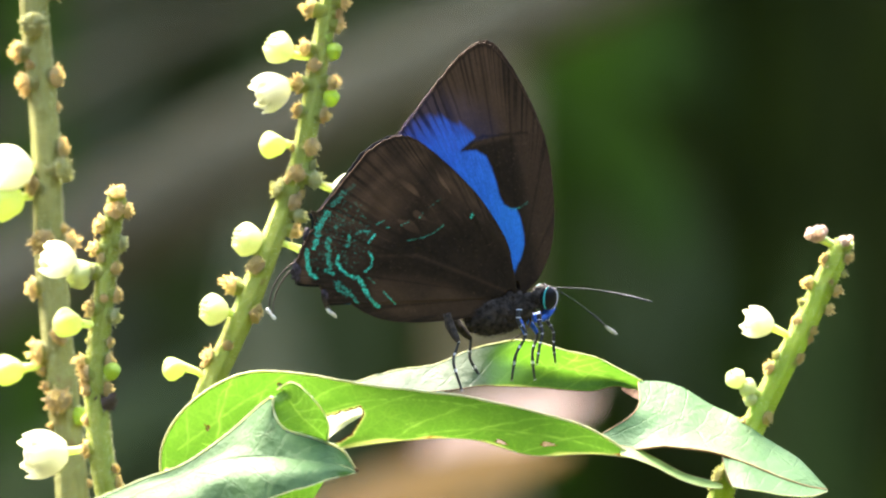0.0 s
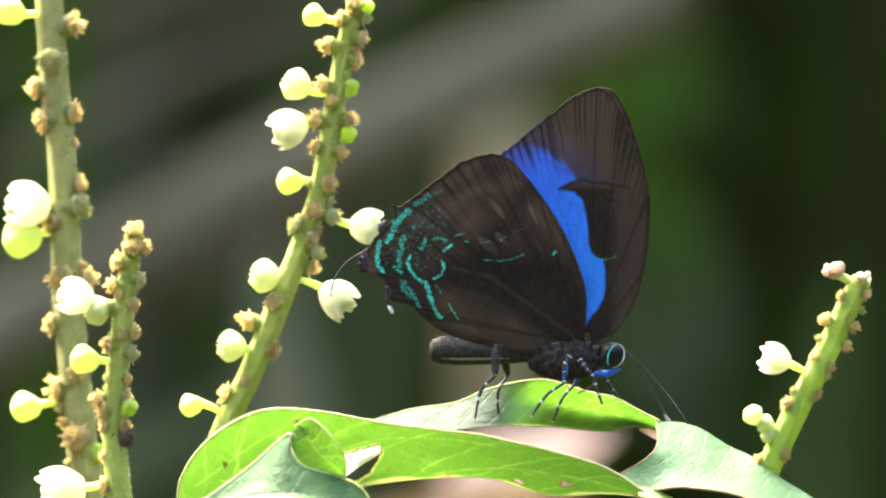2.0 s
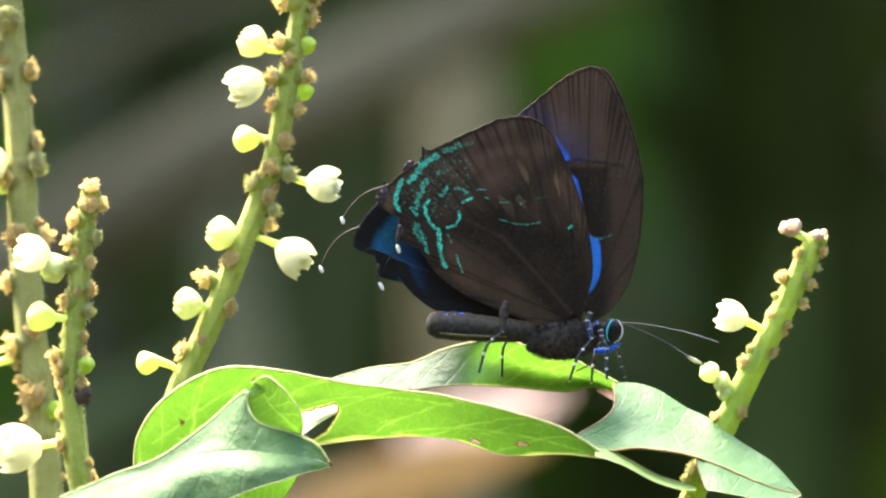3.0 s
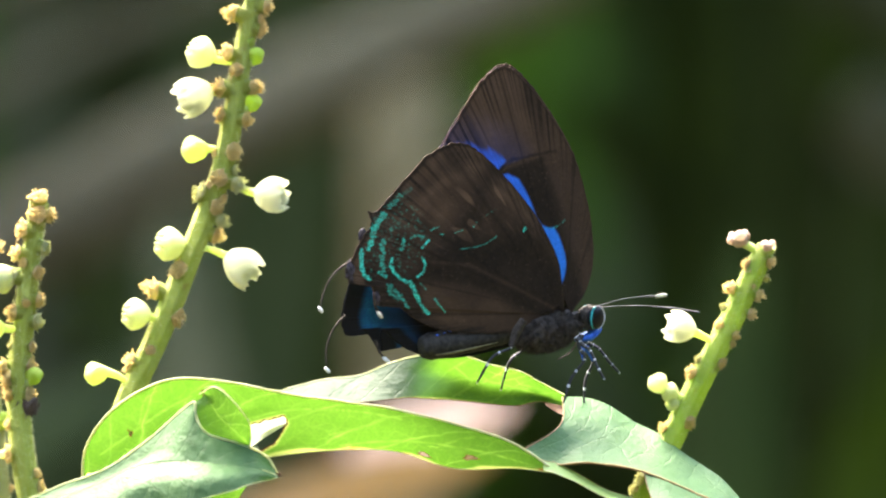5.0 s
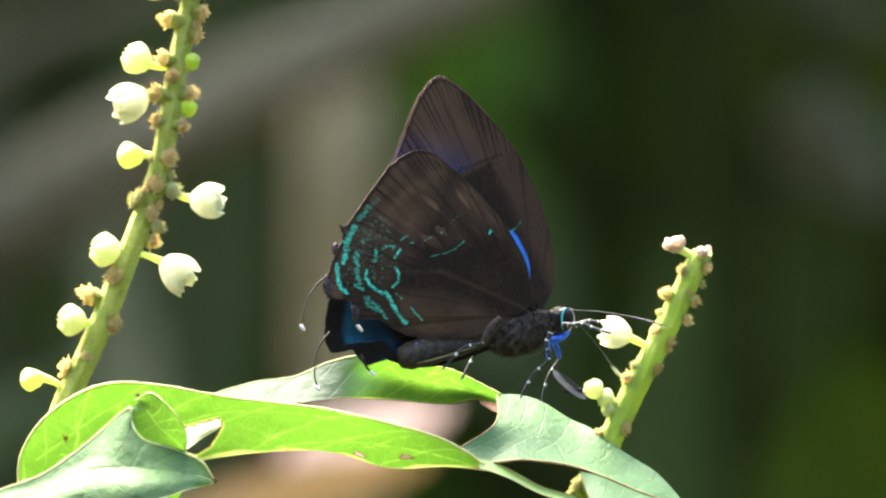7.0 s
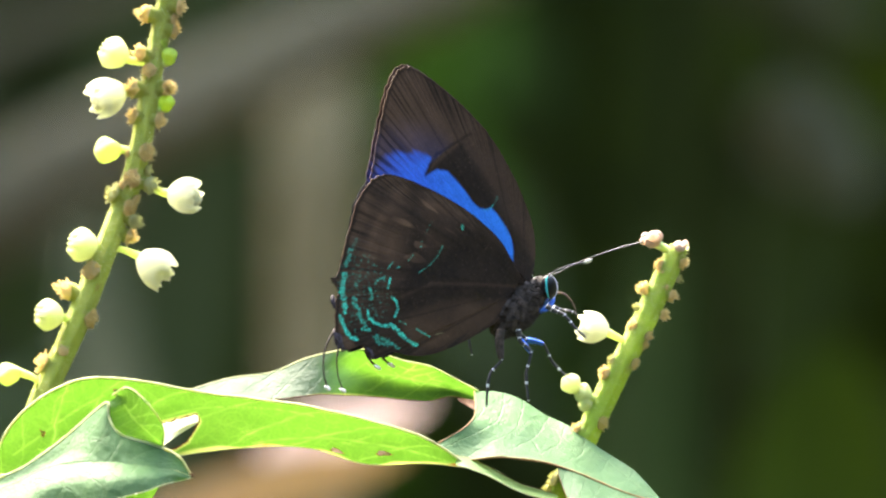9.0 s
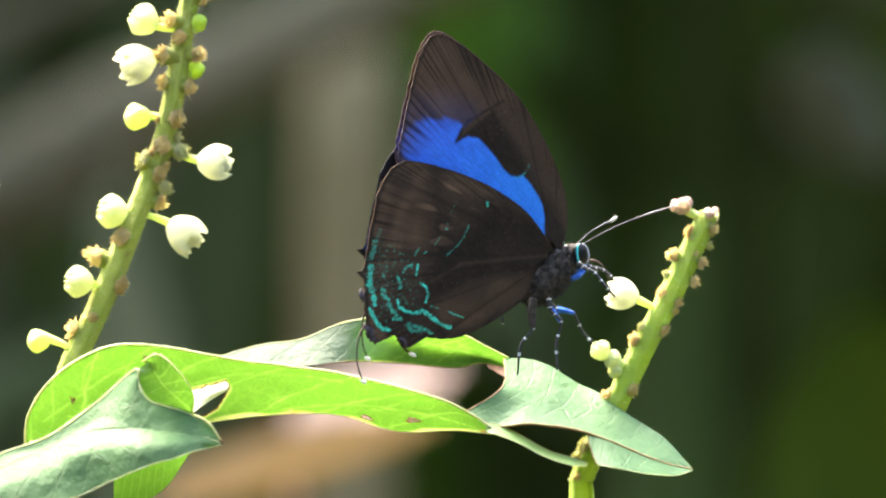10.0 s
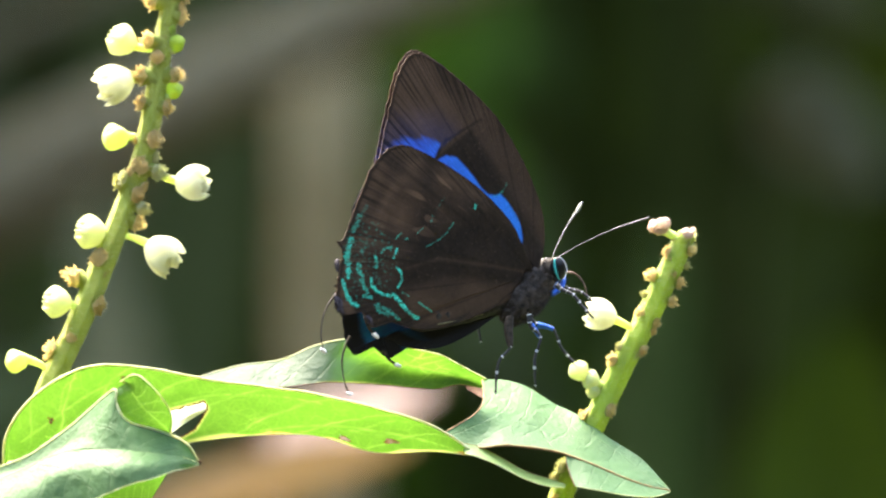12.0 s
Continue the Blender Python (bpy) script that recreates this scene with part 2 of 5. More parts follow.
M_DULL = plain_plant("broad_leaf_dull", (0.066, 0.076, 0.038), (0.105, 0.112, 0.058), 9, 0.6, None, 0, 0.001, 0.08)
# Half-dark copy of the same green, again with shade in its colour.
M_DIMGREEN = plain_plant("broad_leaf_dim_green", (0.021, 0.040, 0.008), (0.040, 0.069, 0.013), 9, 0.7, (0.04, 0.08, 0.006), 0.25, 0.001, 0.08)
M_TANLEAF = plain_plant("dry_leaf_tan", (0.26, 0.16, 0.07), (0.36, 0.27, 0.17), 25, 0.7, (0.3, 0.18, 0.05), 0.2, 0.001)
M_DRYLEAF = plain_plant("dry_leaf_pink", (0.58, 0.41, 0.37), (0.70, 0.57, 0.54), 25, 0.7, (0.75, 0.55, 0.49), 0.36, 0.001)


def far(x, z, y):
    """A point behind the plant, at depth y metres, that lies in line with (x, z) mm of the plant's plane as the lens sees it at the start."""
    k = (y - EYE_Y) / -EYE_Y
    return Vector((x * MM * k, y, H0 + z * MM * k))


def build_woods():
    """The edge of the forest: a ragged ring of leafy mass; its unseen part is added to cut low sky light."""
    n, m = 160, 14
    pts = np.zeros((n, m, 3))
    for i in range(n):
        a = 2 * math.pi * i / n
        for j in range(m):
            z = 4.6 * j / (m - 1)
            r = 6.0 + 0.9 * noise.noise(Vector((math.cos(a) * 3, math.sin(a) * 3, z * 1.3))) - 0.1 * j * math.sin(a * 7) * 0.3
            pts[i, j] = (r * math.cos(a), r * math.sin(a), z * (1 + 0.15 * noise.noise(Vector((a * 5, 2, 0)))) if j else 0)
    mesh = grid_mesh("woods", np.vstack([pts, pts[:1]]))
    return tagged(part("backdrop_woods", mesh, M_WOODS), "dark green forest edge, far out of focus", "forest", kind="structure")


def build_foliage():
    """Loose small leaves in front of the forest edge."""
    rnd = random.Random(21)
    bm = bmesh.new()
    for _ in range(2600):
        y = rnd.uniform(2.6, 4.6)
        c = Vector((rnd.uniform(-0.6, 0.6) * y * 0.5, y, H0 + rnd.uniform(-0.35, 0.35) * y * 0.5))
        d = Vector((rnd.uniform(-0.6, 0.6), rnd.uniform(-0.4, 0.4), rnd.uniform(-1, 0.2))).normalized()
        s = d.cross(Vector((rnd.uniform(-0.3, 0.3), 1, rnd.uniform(0, 0.8)))).normalized()
        l, w = rnd.uniform(0.05, 0.13), rnd.uniform(0.014, 0.03)
        v = [bm.verts.new(c), bm.verts.new(c + d * l * 0.45 + s * w), bm.verts.new(c + d * l), bm.verts.new(c + d * l * 0.45 - s * w)]
        bm.faces.new(v[:3])
        bm.faces.new((v[0], v[2], v[3]))
    return tagged(part("foliage", bm, M_LEAFMASS), "dense dark green foliage, out of focus", "foliage", kind="stuff")


M_LEAFMASS = plain_plant("shade_leaves", (0.030, 0.044, 0.010), (0.062, 0.088, 0.018), 5, 0.7, (0.055, 0.11, 0.006), 0.3, 0.001, 0.08)


def build_shade_canopy():
    """An unseen layer of many leaves, added overhead to keep the sun off the undergrowth behind the plant."""
    rnd = random.Random(33)
    bm = bmesh.new()
    for _ in range(5200):
        y = rnd.uniform(1.7, 6.5)
        c = Vector((rnd.uniform(-2.4, 2.0), y, 2.35 + 0.25 * (y - 1.7) + rnd.uniform(-0.2, 0.35)))
        a = rnd.uniform(0, 2 * math.pi)
        d = Vector((math.cos(a), math.sin(a), rnd.uniform(-0.5, 0.2))).normalized()
        s = d.cross(Vector((rnd.uniform(-0.3, 0.3), rnd.uniform(-0.3, 0.3), 1))).normalized()
        l, w = rnd.uniform(0.14, 0.26), rnd.uniform(0.04, 0.07)
        v = [bm.verts.new(c), bm.verts.new(c + d * l * 0.45 + s * w), bm.verts.new(c + d * l), bm.verts.new(c + d * l * 0.45 - s * w)]
        bm.faces.new(v[:3])
        bm.faces.new((v[0], v[2], v[3]))
    return tagged(part("shade_crown", bm, M_LEAFMASS, tree, "unseen leaf layer added overhead to shade the background"), kind="stuff")


def bough(name, a, b, r, label, seed):
    """A limb or trunk between two points, thick radii in metres."""
    mid = (a + b) / 2 + Vector((0, 0.02, 0.004))
    return part(name, tube(name, [a, a.lerp(mid, 0.5), mid, mid.lerp(b, 0.5), b], r, 14, 40, 0.2, seed), M_TRUNK if name == "trunk" else M_BARK, tree, label)


def broad_leaf(base, tip, width, material, label, lean=0.0, fold=0.25):
    """A long strap-like leaf from its base to its tip, folded along the midrib."""
    n, m = 40, 9
    ax = tip - base
    side = ax.cross(Vector((lean, 1, 0.1))).normalized()
    out = side.cross(ax).normalized()
    pts = np.zeros((n, m, 3))
    for i in range(n):
        s = i / (n - 1)
        w = width * math.sin(math.pi * (0.06 + 0.92 * s)) ** 0.6
        c = base + ax * s + out * 0.06 * ax.length * math.sin(math.pi * s)
        for j in range(m):
            v = 2 * j / (m - 1) - 1
            pts[i, j] = c + side * w * v + out * (abs(v) * fold * w)
    thing = new("broad_leaf")
    part("blade", grid_mesh("blade", pts), material, thing)
    part("midrib", tube("midrib", [Vector(p) for p in pts[::8, m // 2]], [width * 0.08, width * 0.03], 8), material, thing)
    if base.z > 0.01:
        part("petiole", tube("petiole", [Vector((base.x, base.y + 0.55, 0)), Vector((base.x, base.y + 0.5, base.z * 0.7)), base], [0.0012, 0.0008, 0.0006], 8), material, thing)
    return tagged(thing, label, "leaf")


build_woods()
build_foliage()
# a tree with pale limbs that cross behind the plant
tree = tagged(new("tree"), "grey-brown tree with leaning pale limbs, out of focus", "tree")
build_shade_canopy()
for ax, az, bx, bz, y, r, seed in (
        (*(-59.2, -14.0), *(19.8, 27.0), 1.9, 0.0115, 1),
        (*(-59.2, 1.05), *(5.8, 32.5), 2.2, 0.0035, 2),
        (*(-59.2, -15.95), *(-13.2, 5.55), 2.1, 0.005, 4),
        (*(-59.2, 10.05), *(-14.2, 30.05), 2.4, 0.0045, 5)):
    bough("limb", far(ax, az, y), far(bx, bz, y), [r, r * 1.1, r], "", seed)
trunk_at = far(*(3.6, 0), 2.0)
bough("trunk", Vector((trunk_at.x, 2.0, 0)), Vector((trunk_at.x, 2.0, H0 + 0.05)), [0.0175, 0.014, 0.013], "", 3)
# broad leaves of the undergrowth: those that rise from the ground, and lower ones on stalks
for px, pz, y, w, mat, label in (
        (*(10.8, 37.05), 2.6, 0.016, M_BLADE, "long green upright leaf, out of focus"),
        (*(15.8, 37.05), 2.55, 0.010, M_DIMGREEN, "long green upright leaf, out of focus"),
        (*(19.8, 37.05), 2.58, 0.012, M_SHADELEAF, "upright leaf coloured dark green for shade, out of focus"),
        (*(7.3, 37.05), 2.8, 0.012, M_BLADE, "long green upright leaf, out of focus"),
        (*(-37.7, 35.05), 2.3, 0.014, M_BLADE, "long green upright leaf, out of focus"),
        (*(-22.7, 35.05), 3.0, 0.03, M_GREYLEAF, "greyish green upright leaf, out of focus"),
        (*(-11.5, 35.05), 3.2, 0.03, M_DULL, "dull brown-green upright leaf, out of focus"),
        (*(35.3, 35.05), 2.45, 0.02, M_SHADELEAF, "upright leaf with shade in its dark colour, out of focus"),
        (*(26.3, 35.05), 2.5, 0.013, M_SHADELEAF, "upright leaf with shade in its dark colour, out of focus"),
        (*(45.8, 35.05), 2.7, 0.03, M_SHADELEAF, "upright leaf with shade in its dark colour, out of focus")):
    tip = far(px, pz, y)
    broad_leaf(Vector((tip.x, y, 0)), tip + Vector((0, 0, 0.4)), w, mat, label)
broad_leaf(far(*(45.8, -40.45), 2.0), far(*(49.8, -7.95), 2.0), 0.026, M_OLIVE, "olive green leaf, out of focus")
broad_leaf(far(*(30.8, -40.45), 1.9), far(*(34.3, 1.05), 2.1), 0.016, M_DIMGREEN, "leaf with shade in its dark green, out of focus")
broad_leaf(far(*(-13.2, -35.45), 1.9), far(*(-17.2, 5.55), 2.1), 0.012, M_DULL, "dull brown-green leaf, out of focus")
broad_leaf(far(*(-18.2, -42.95), 2.5), far(*(-7.2, 37.05), 2.5), 0.036, M_GREYLEAF, "wide greyish green leaf, out of focus", fold=0.1)
broad_leaf(far(*(-36.2, -42.95), 2.55), far(*(-31.2, 37.05), 2.55), 0.03, M_DULL, "wide dull green leaf, out of focus", fold=0.1)
broad_leaf(far(*(43.0, 14.0), 2.0), far(*(52.5, 5.0), 2.05), 0.015, M_ASHLEAF, "ash grey-green leaf, out of focus")
broad_leaf(far(*(38.5, 27.0), 2.1), far(*(53.0, 19.5), 2.15), 0.012, M_DULL, "dull green leaf, out of focus")
# a shrub's leaves: fresh green high up, greyer below, none of them quite upright
for px, pz, qx, qz, y, w, mat, label in (
        (11.0, 27.0, 14.5, 12.0, 2.3, 0.013, M_FRESH, "fresh green hanging leaf, out of focus"),
        (15.5, 28.0, 19.5, 13.0, 2.2, 0.010, M_BLADE, "green hanging leaf, out of focus"),
        (8.5, 21.0, 13.0, 8.0, 2.4, 0.010, M_BLADE, "green hanging leaf, out of focus"),
        (19.0, 26.0, 24.5, 12.0, 2.45, 0.009, M_DIMGREEN, "dark green hanging leaf, out of focus"),
        (14.0, 14.0, 20.5, -1.0, 2.1, 0.010, M_BLADE, "green hanging leaf, out of focus"),
        (18.5, 9.0, 22.5, -8.0, 2.35, 0.011, M_GREYLEAF, "greyish green hanging leaf, out of focus"),
        (13.5, 4.0, 17.0, -12.0, 2.25, 0.011, M_GREYLEAF, "greyish green hanging leaf, out of focus"),
        (16.5, -4.0, 22.5, -17.0, 2.3, 0.010, M_GREYLEAF, "greyish green hanging leaf, out of focus"),
        (22.5, 1.0, 26.5, -14.0, 2.4, 0.010, M_DIMGREEN, "dark green hanging leaf, out of focus"),
        (24.0, -8.0, 30.0, -22.0, 2.3, 0.012, M_DIMGREEN, "dark green hanging leaf, out of focus")):
    broad_leaf(far(px, pz, y), far(qx, qz, y), w, mat, label)
broad_leaf(far(*(-42.2, -26.95), 1.6), far(*(-18.2, -9.95), 1.7), 0.011, M_GREYLEAF, "greyish green shaded leaf, out of focus")
broad_leaf(far(*(-1.5, -18.3), 0.9), far(*(13.0, -12.9), 0.95), 0.0050, M_DRYLEAF, "dry pinkish tan leaf, out of focus", fold=0.1)
broad_leaf(far(*(-13.2, -24.45), 0.75), far(*(11.3, -17.45), 0.8), 0.0046, M_TANLEAF, "dry orange tan leaf, out of focus", fold=0.1)


# ---- the flowering stalks ----
def cup_mesh(name, lobes, r, length, mouth, rows=14, seg=40):
    """A flower or bud along +z from its base: an egg-shaped cup, open with lobes, or closed when mouth is 0."""
    pts = []
    for i in range(rows):
        s = i / (rows - 1)
        th = 0.35 + (math.pi - 0.35) * s
        for_r = math.sin(th) if mouth == 0 else math.sin(math.pi * (0.10 + 0.62 * s)) ** 0.75
        ring = []
        for j in range(seg):
            a = 2 * math.pi * j / seg
            lob = abs(math.cos(a * lobes / 2)) if lobes else 0
            rad = r * max(0.02, for_r) * (1 + 0.05 * math.cos(a * (lobes or 3)))
            if not mouth:
                rad *= (0.80 + 0.24 * s) * (1 + 0.34 * noise.noise(Vector((math.cos(a) * 1.3, math.sin(a) * 1.3, s * 2.2 + r))))
            z = length * s if mouth else length * (math.cos(0.35) - math.cos(th)) / (math.cos(0.35) + 1)
            if mouth and s > 0.55:
                k = (s - 0.55) / 0.45
                z -= length * 0.14 * k * (1 - lob) ** 1.3
                rad *= 1 + mouth * k * k * (0.5 + 0.7 * lob)
                z += length * (0.065 * math.sin(a * 11 + lobes) + 0.03 * math.sin(a * 5 + 2)) * k * k
                rad *= 1 + 0.06 * k * math.sin(a * 8 + 1)
            ring.append((rad * math.cos(a), rad * math.sin(a), z))
        pts.append(ring)
    if mouth:
        for depth, f in ((0.93, 0.9), (0.6, 0.85), (0.3, 0.5)):
            pts.append([(x * f, y * f, z * depth) for x, y, z in pts[rows - 1]])
    return grid_mesh(name, np.array(pts), closed_v=True, caps=True)


def bract_mesh(name, teeth, seed):
    """A stub that grows out of the stalk along +z, radius and height about 1, with a crumbly cap of blunt scales (second material)."""
    rnd = random.Random(seed)
    bm = bmesh.new()
    seg, rings = 12, []
    for z, r in ((-0.6, 0.95), (-0.25, 0.82), (0.0, 0.74), (0.15, 0.88), (0.36, 0.84), (0.52, 0.45)):
        rings.append([bm.verts.new((r * math.cos(a) * rnd.uniform(0.9, 1.1), r * math.sin(a) * rnd.uniform(0.82, 1.14), z + rnd.uniform(-0.1, 0.1))) for a in np.linspace(0, 2 * math.pi, seg, False)])
    rings.append([bm.verts.new((0, 0, 0.66))] * seg)
    for n, (lo, hi) in enumerate(zip(rings, rings[1:])):
        for i in range(seg):
            k = (i + 1) % seg
            f = bm.faces.new((lo[i], lo[k], hi[k], hi[i]) if hi[0] is not hi[1] else (lo[i], lo[k], hi[0]))
            f.material_index, f.smooth = int(n > 2), True
    for _ in range(teeth):
        a, t = rnd.uniform(0, 2 * math.pi), rnd.uniform(0.0, 1.0) ** 0.6
        d = Vector((math.cos(a) * t * 1.2, math.sin(a) * t * 1.2, 1 - 0.6 * t)).normalized()
        o = Vector((math.cos(a) * 0.58 * t, math.sin(a) * 0.66 * t, 0.42 - 0.2 * t))
        side = d.orthogonal().normalized() * rnd.uniform(0.07, 0.14)
        w = d.cross(side)
        l = rnd.uniform(0.15, 0.66)
        ring = [bm.verts.new(o + side * math.cos(b) + w * math.sin(b)) for b in (0, 1.57, 3.14, 4.71)]
        tips = [bm.verts.new(o + d * l * rnd.uniform(0.85, 1.1) + (side * math.cos(b) + w * math.sin(b)) * 0.35) for b in (0, 1.57, 3.14, 4.71)]
        for i in range(4):
            bm.faces.new((ring[i], ring[(i + 1) % 4], tips[(i + 1) % 4], tips[i])).material_index = 1
        bm.faces.new(tips).material_index = 1
    data = bpy.data.meshes.new(name)
    bm.to_mesh(data)
    bm.free()
    return data


def lumps_mesh(name, count, seed):
    """A knot of tiny round buds, radius about 1."""
    rnd = random.Random(seed)
    bm = bmesh.new()
    for _ in range(count):
        p = Vector((rnd.gauss(0, 1), rnd.gauss(0, 1), rnd.gauss(0, 1))).normalized() * rnd.uniform(0.35, 0.62)
        bmesh.ops.create_icosphere(bm, subdivisions=2, radius=rnd.uniform(0.3, 0.48), matrix=Matrix.Translation(p + Vector((0, 0, 0.9))))
    data = bpy.data.meshes.new(name)
    bm.to_mesh(data)
    bm.free()
    return smooth(data)


BUD_MESH = cup_mesh("bud", 0, 1.0, 2.0, 0, rows=20, seg=28)
LUMPS_MESH = lumps_mesh("bud_knot", 12, 2)
SHUT_MESH = cup_mesh("bud", 4, 1.0, 1.7, -0.42)
FLOWER_MESHES = [join_meshes("flower", [(cup_mesh("cup", lobes, 1.0, long, mouth), Matrix()), (lumps_mesh("stamens", 9, lobes), Matrix.Translation((0, 0, long - 1.15)) @ Matrix.Diagonal((0.72, 0.72, 0.75, 1)))])
                 for lobes, long, mouth in ((5, 1.74, 0.03), (6, 1.62, -0.03))]
BRACT_MESHES = [bract_mesh("bract", 70, s) for s in range(5)]


def nearest_on(line, p):
    """The point of the centre line nearest to p, seen from the front."""
    q = np.array(line)
    return q[np.argmin((q[:, 0] - p[0]) ** 2 + (q[:, 2] - p[2]) ** 2)]


def dir_matrix(at, d, scale):
    m = Vector(d).to_track_quat("Z", "Y").to_matrix().to_4x4()
    return Matrix.Translation(at) @ m @ Matrix.Diagonal((*scale, 1))


def flower_spike(line, radii, depth, foot, blooms, bracts, material, label, seed, cups=1.15):
    """An upright stalk: points in mm, scaled with depth to fit the camera's view, blooms (kind, x, z, radius, turn in
    degrees from +x), bracts (x, z, size).
    """
    rnd = random.Random(seed)
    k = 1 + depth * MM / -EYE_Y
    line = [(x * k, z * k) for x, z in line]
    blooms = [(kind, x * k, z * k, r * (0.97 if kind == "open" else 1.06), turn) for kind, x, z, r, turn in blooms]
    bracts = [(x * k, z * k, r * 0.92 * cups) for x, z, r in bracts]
    radii = [r * 0.98 for r in radii]
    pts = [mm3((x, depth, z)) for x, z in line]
    low = pts[-1]
    path = [Vector((foot[0], foot[1], 0)), Vector((foot[0], foot[1], 0.5)), low.lerp(Vector((foot[0], foot[1], low.z)), 0.4) - Vector((0, 0, 0.15)), *reversed(pts)]
    thing = new("flower_spike")
    thing.location = (foot[0], foot[1], 0)
    shift = Vector(thing.location)
    fine = spline(path, 150)
    low_part = [p - np.array(shift) for p in fine[:np.searchsorted(fine[:, 2], low.z)]]
    top = spline(list(reversed(pts)), 210)
    stalk_path = np.array(low_part + [p - np.array(shift) for p in top])
    r0 = radii[0] * MM
    rr = [r0 * 1.2] * len(low_part) + list(np.interp(np.linspace(0, 1, len(top)), np.linspace(0, 1, len(radii)), radii) * MM)
    mesh = grid_mesh("stalk", tube_points(stalk_path, rr, 54, 0.03, seed, 7), closed_v=True, caps=True)
    stalk = part("stalk", mesh, material, thing)
    # soft hairs on the stalk
    bm = bmesh.new()
    for _ in range(5200):
        i = rnd.randrange(len(low_part), len(stalk_path) - 1)
        a = rnd.uniform(0, 2 * math.pi)
        d = Vector((math.cos(a), math.sin(a), rnd.uniform(-0.2, 0.5))).normalized()
        o = Vector(stalk_path[i]) + Vector((math.cos(a), math.sin(a), 0)) * rr[i] * 0.92
        s = d.orthogonal().normalized() * 0.026 * MM
        v = [bm.verts.new(o + s), bm.verts.new(o - s * 0.5 + d.cross(s) * 0.9), bm.verts.new(o - s * 0.5 - d.cross(s) * 0.9), bm.verts.new(o + d * rnd.uniform(0.15, 0.42) * MM)]
        for f in ((0, 1, 3), (1, 2, 3), (2, 0, 3)):
            bm.faces.new([v[k] for k in f])
    tagged(part("hair", bm, M_HAIR, stalk, "short pale hairs"), kind="stuff")
    for kind, x, z, r, turn in blooms:
        c = nearest_on(top, mm3((x, depth, z)))
        at = mm3((x, depth - rnd.uniform(0.2, 1.2), z))
        d = Vector((math.cos(radians(turn)), -0.25, math.sin(radians(turn)))).normalized()
        rm = r * MM
        base = at - d * rm * 0.95
        scale = (rm, rm, rm)
        mesh, name, mat = {"open": (FLOWER_MESHES[rnd.randrange(2)], "flower", M_PETAL), "bud": (BUD_MESH, "bud", M_BUD),
                           "white": (SHUT_MESH, "bud", M_CREAM), "green": (BUD_MESH, "bud", M_GREENBUD), "pink": (LUMPS_MESH, "bud_knot", M_PINK),
                           "dry": (BRACT_MESHES[0], "withered_flower", M_DRY)}[kind]
        if kind in ("bud", "white"):
            scale = (rm * 0.95, rm * 0.95, rm * 0.95)
        m = mesh.copy()
        m.materials.clear()
        if kind == "dry":
            m.materials.append(M_DRY)
            m.materials.append(M_DRY)
        ob = part(name, m, mat, stalk, {"open": "cream white open flower", "bud": "pale green round bud", "white": "cream white swelling bud", "green": "small green bud",
                                        "pink": "knot of pinkish buds", "dry": "withered brown flower"}[kind])
        ob.matrix_basis = Matrix.Translation(-shift) @ dir_matrix(base, d, scale)
        bend = base - d * rm * 0.5
        ped = tube("pedicel", [Vector(c) - shift, (Vector(c) * 0.45 + bend * 0.55) - shift, base + d * rm * 0.25 - shift], [0.34 * MM, 0.28 * MM, 0.42 * MM], 8)
        part("pedicel", ped, M_BUD if kind != "dry" else M_DRY, stalk)
    # small scales all along the stalk, between the larger cups
    for _ in range(10):
        q = top[rnd.randrange(6, len(top) - 3)]
        a = rnd.uniform(0, 2 * math.pi)
        bracts.append((q[0] / MM + math.cos(a) * radii[0] * 1.15, (q[2] - H0) / MM + rnd.uniform(-0.3, 0.3), rnd.uniform(0.38, 0.62)))
    for x, z, r in bracts:
        c = Vector(nearest_on(top, mm3((x, depth, z))))
        p = mm3((x, depth, z))
        d = p - c
        d.y = -rnd.uniform(0.1, 0.7) * MM
        if d.length < 0.3 * MM:
            d = Vector((rnd.uniform(-0.4, 0.4), -1, 0.3))
        d.normalize()
        mesh = BRACT_MESHES[rnd.randrange(5)].copy()
        ob = part("bract", mesh, material, stalk)
        mesh.materials.append(M_BRACT if rnd.random() < 0.85 else M_BRACT_GREEN)
        reach = max(r * MM, (p - c).length - radii[0] * 0.5 * MM + 0.35 * r * MM)
        ob.matrix_basis = Matrix.Translation(-shift) @ dir_matrix(c + d * radii[0] * 0.62 * MM, d, (r * MM, r * MM, reach)) @ Matrix.Rotation(rnd.uniform(0, 6), 4, "Z") @ Matrix.Translation((0, 0, 0.3))
    return tagged(thing, label, "flower stalk", "flower stalks")


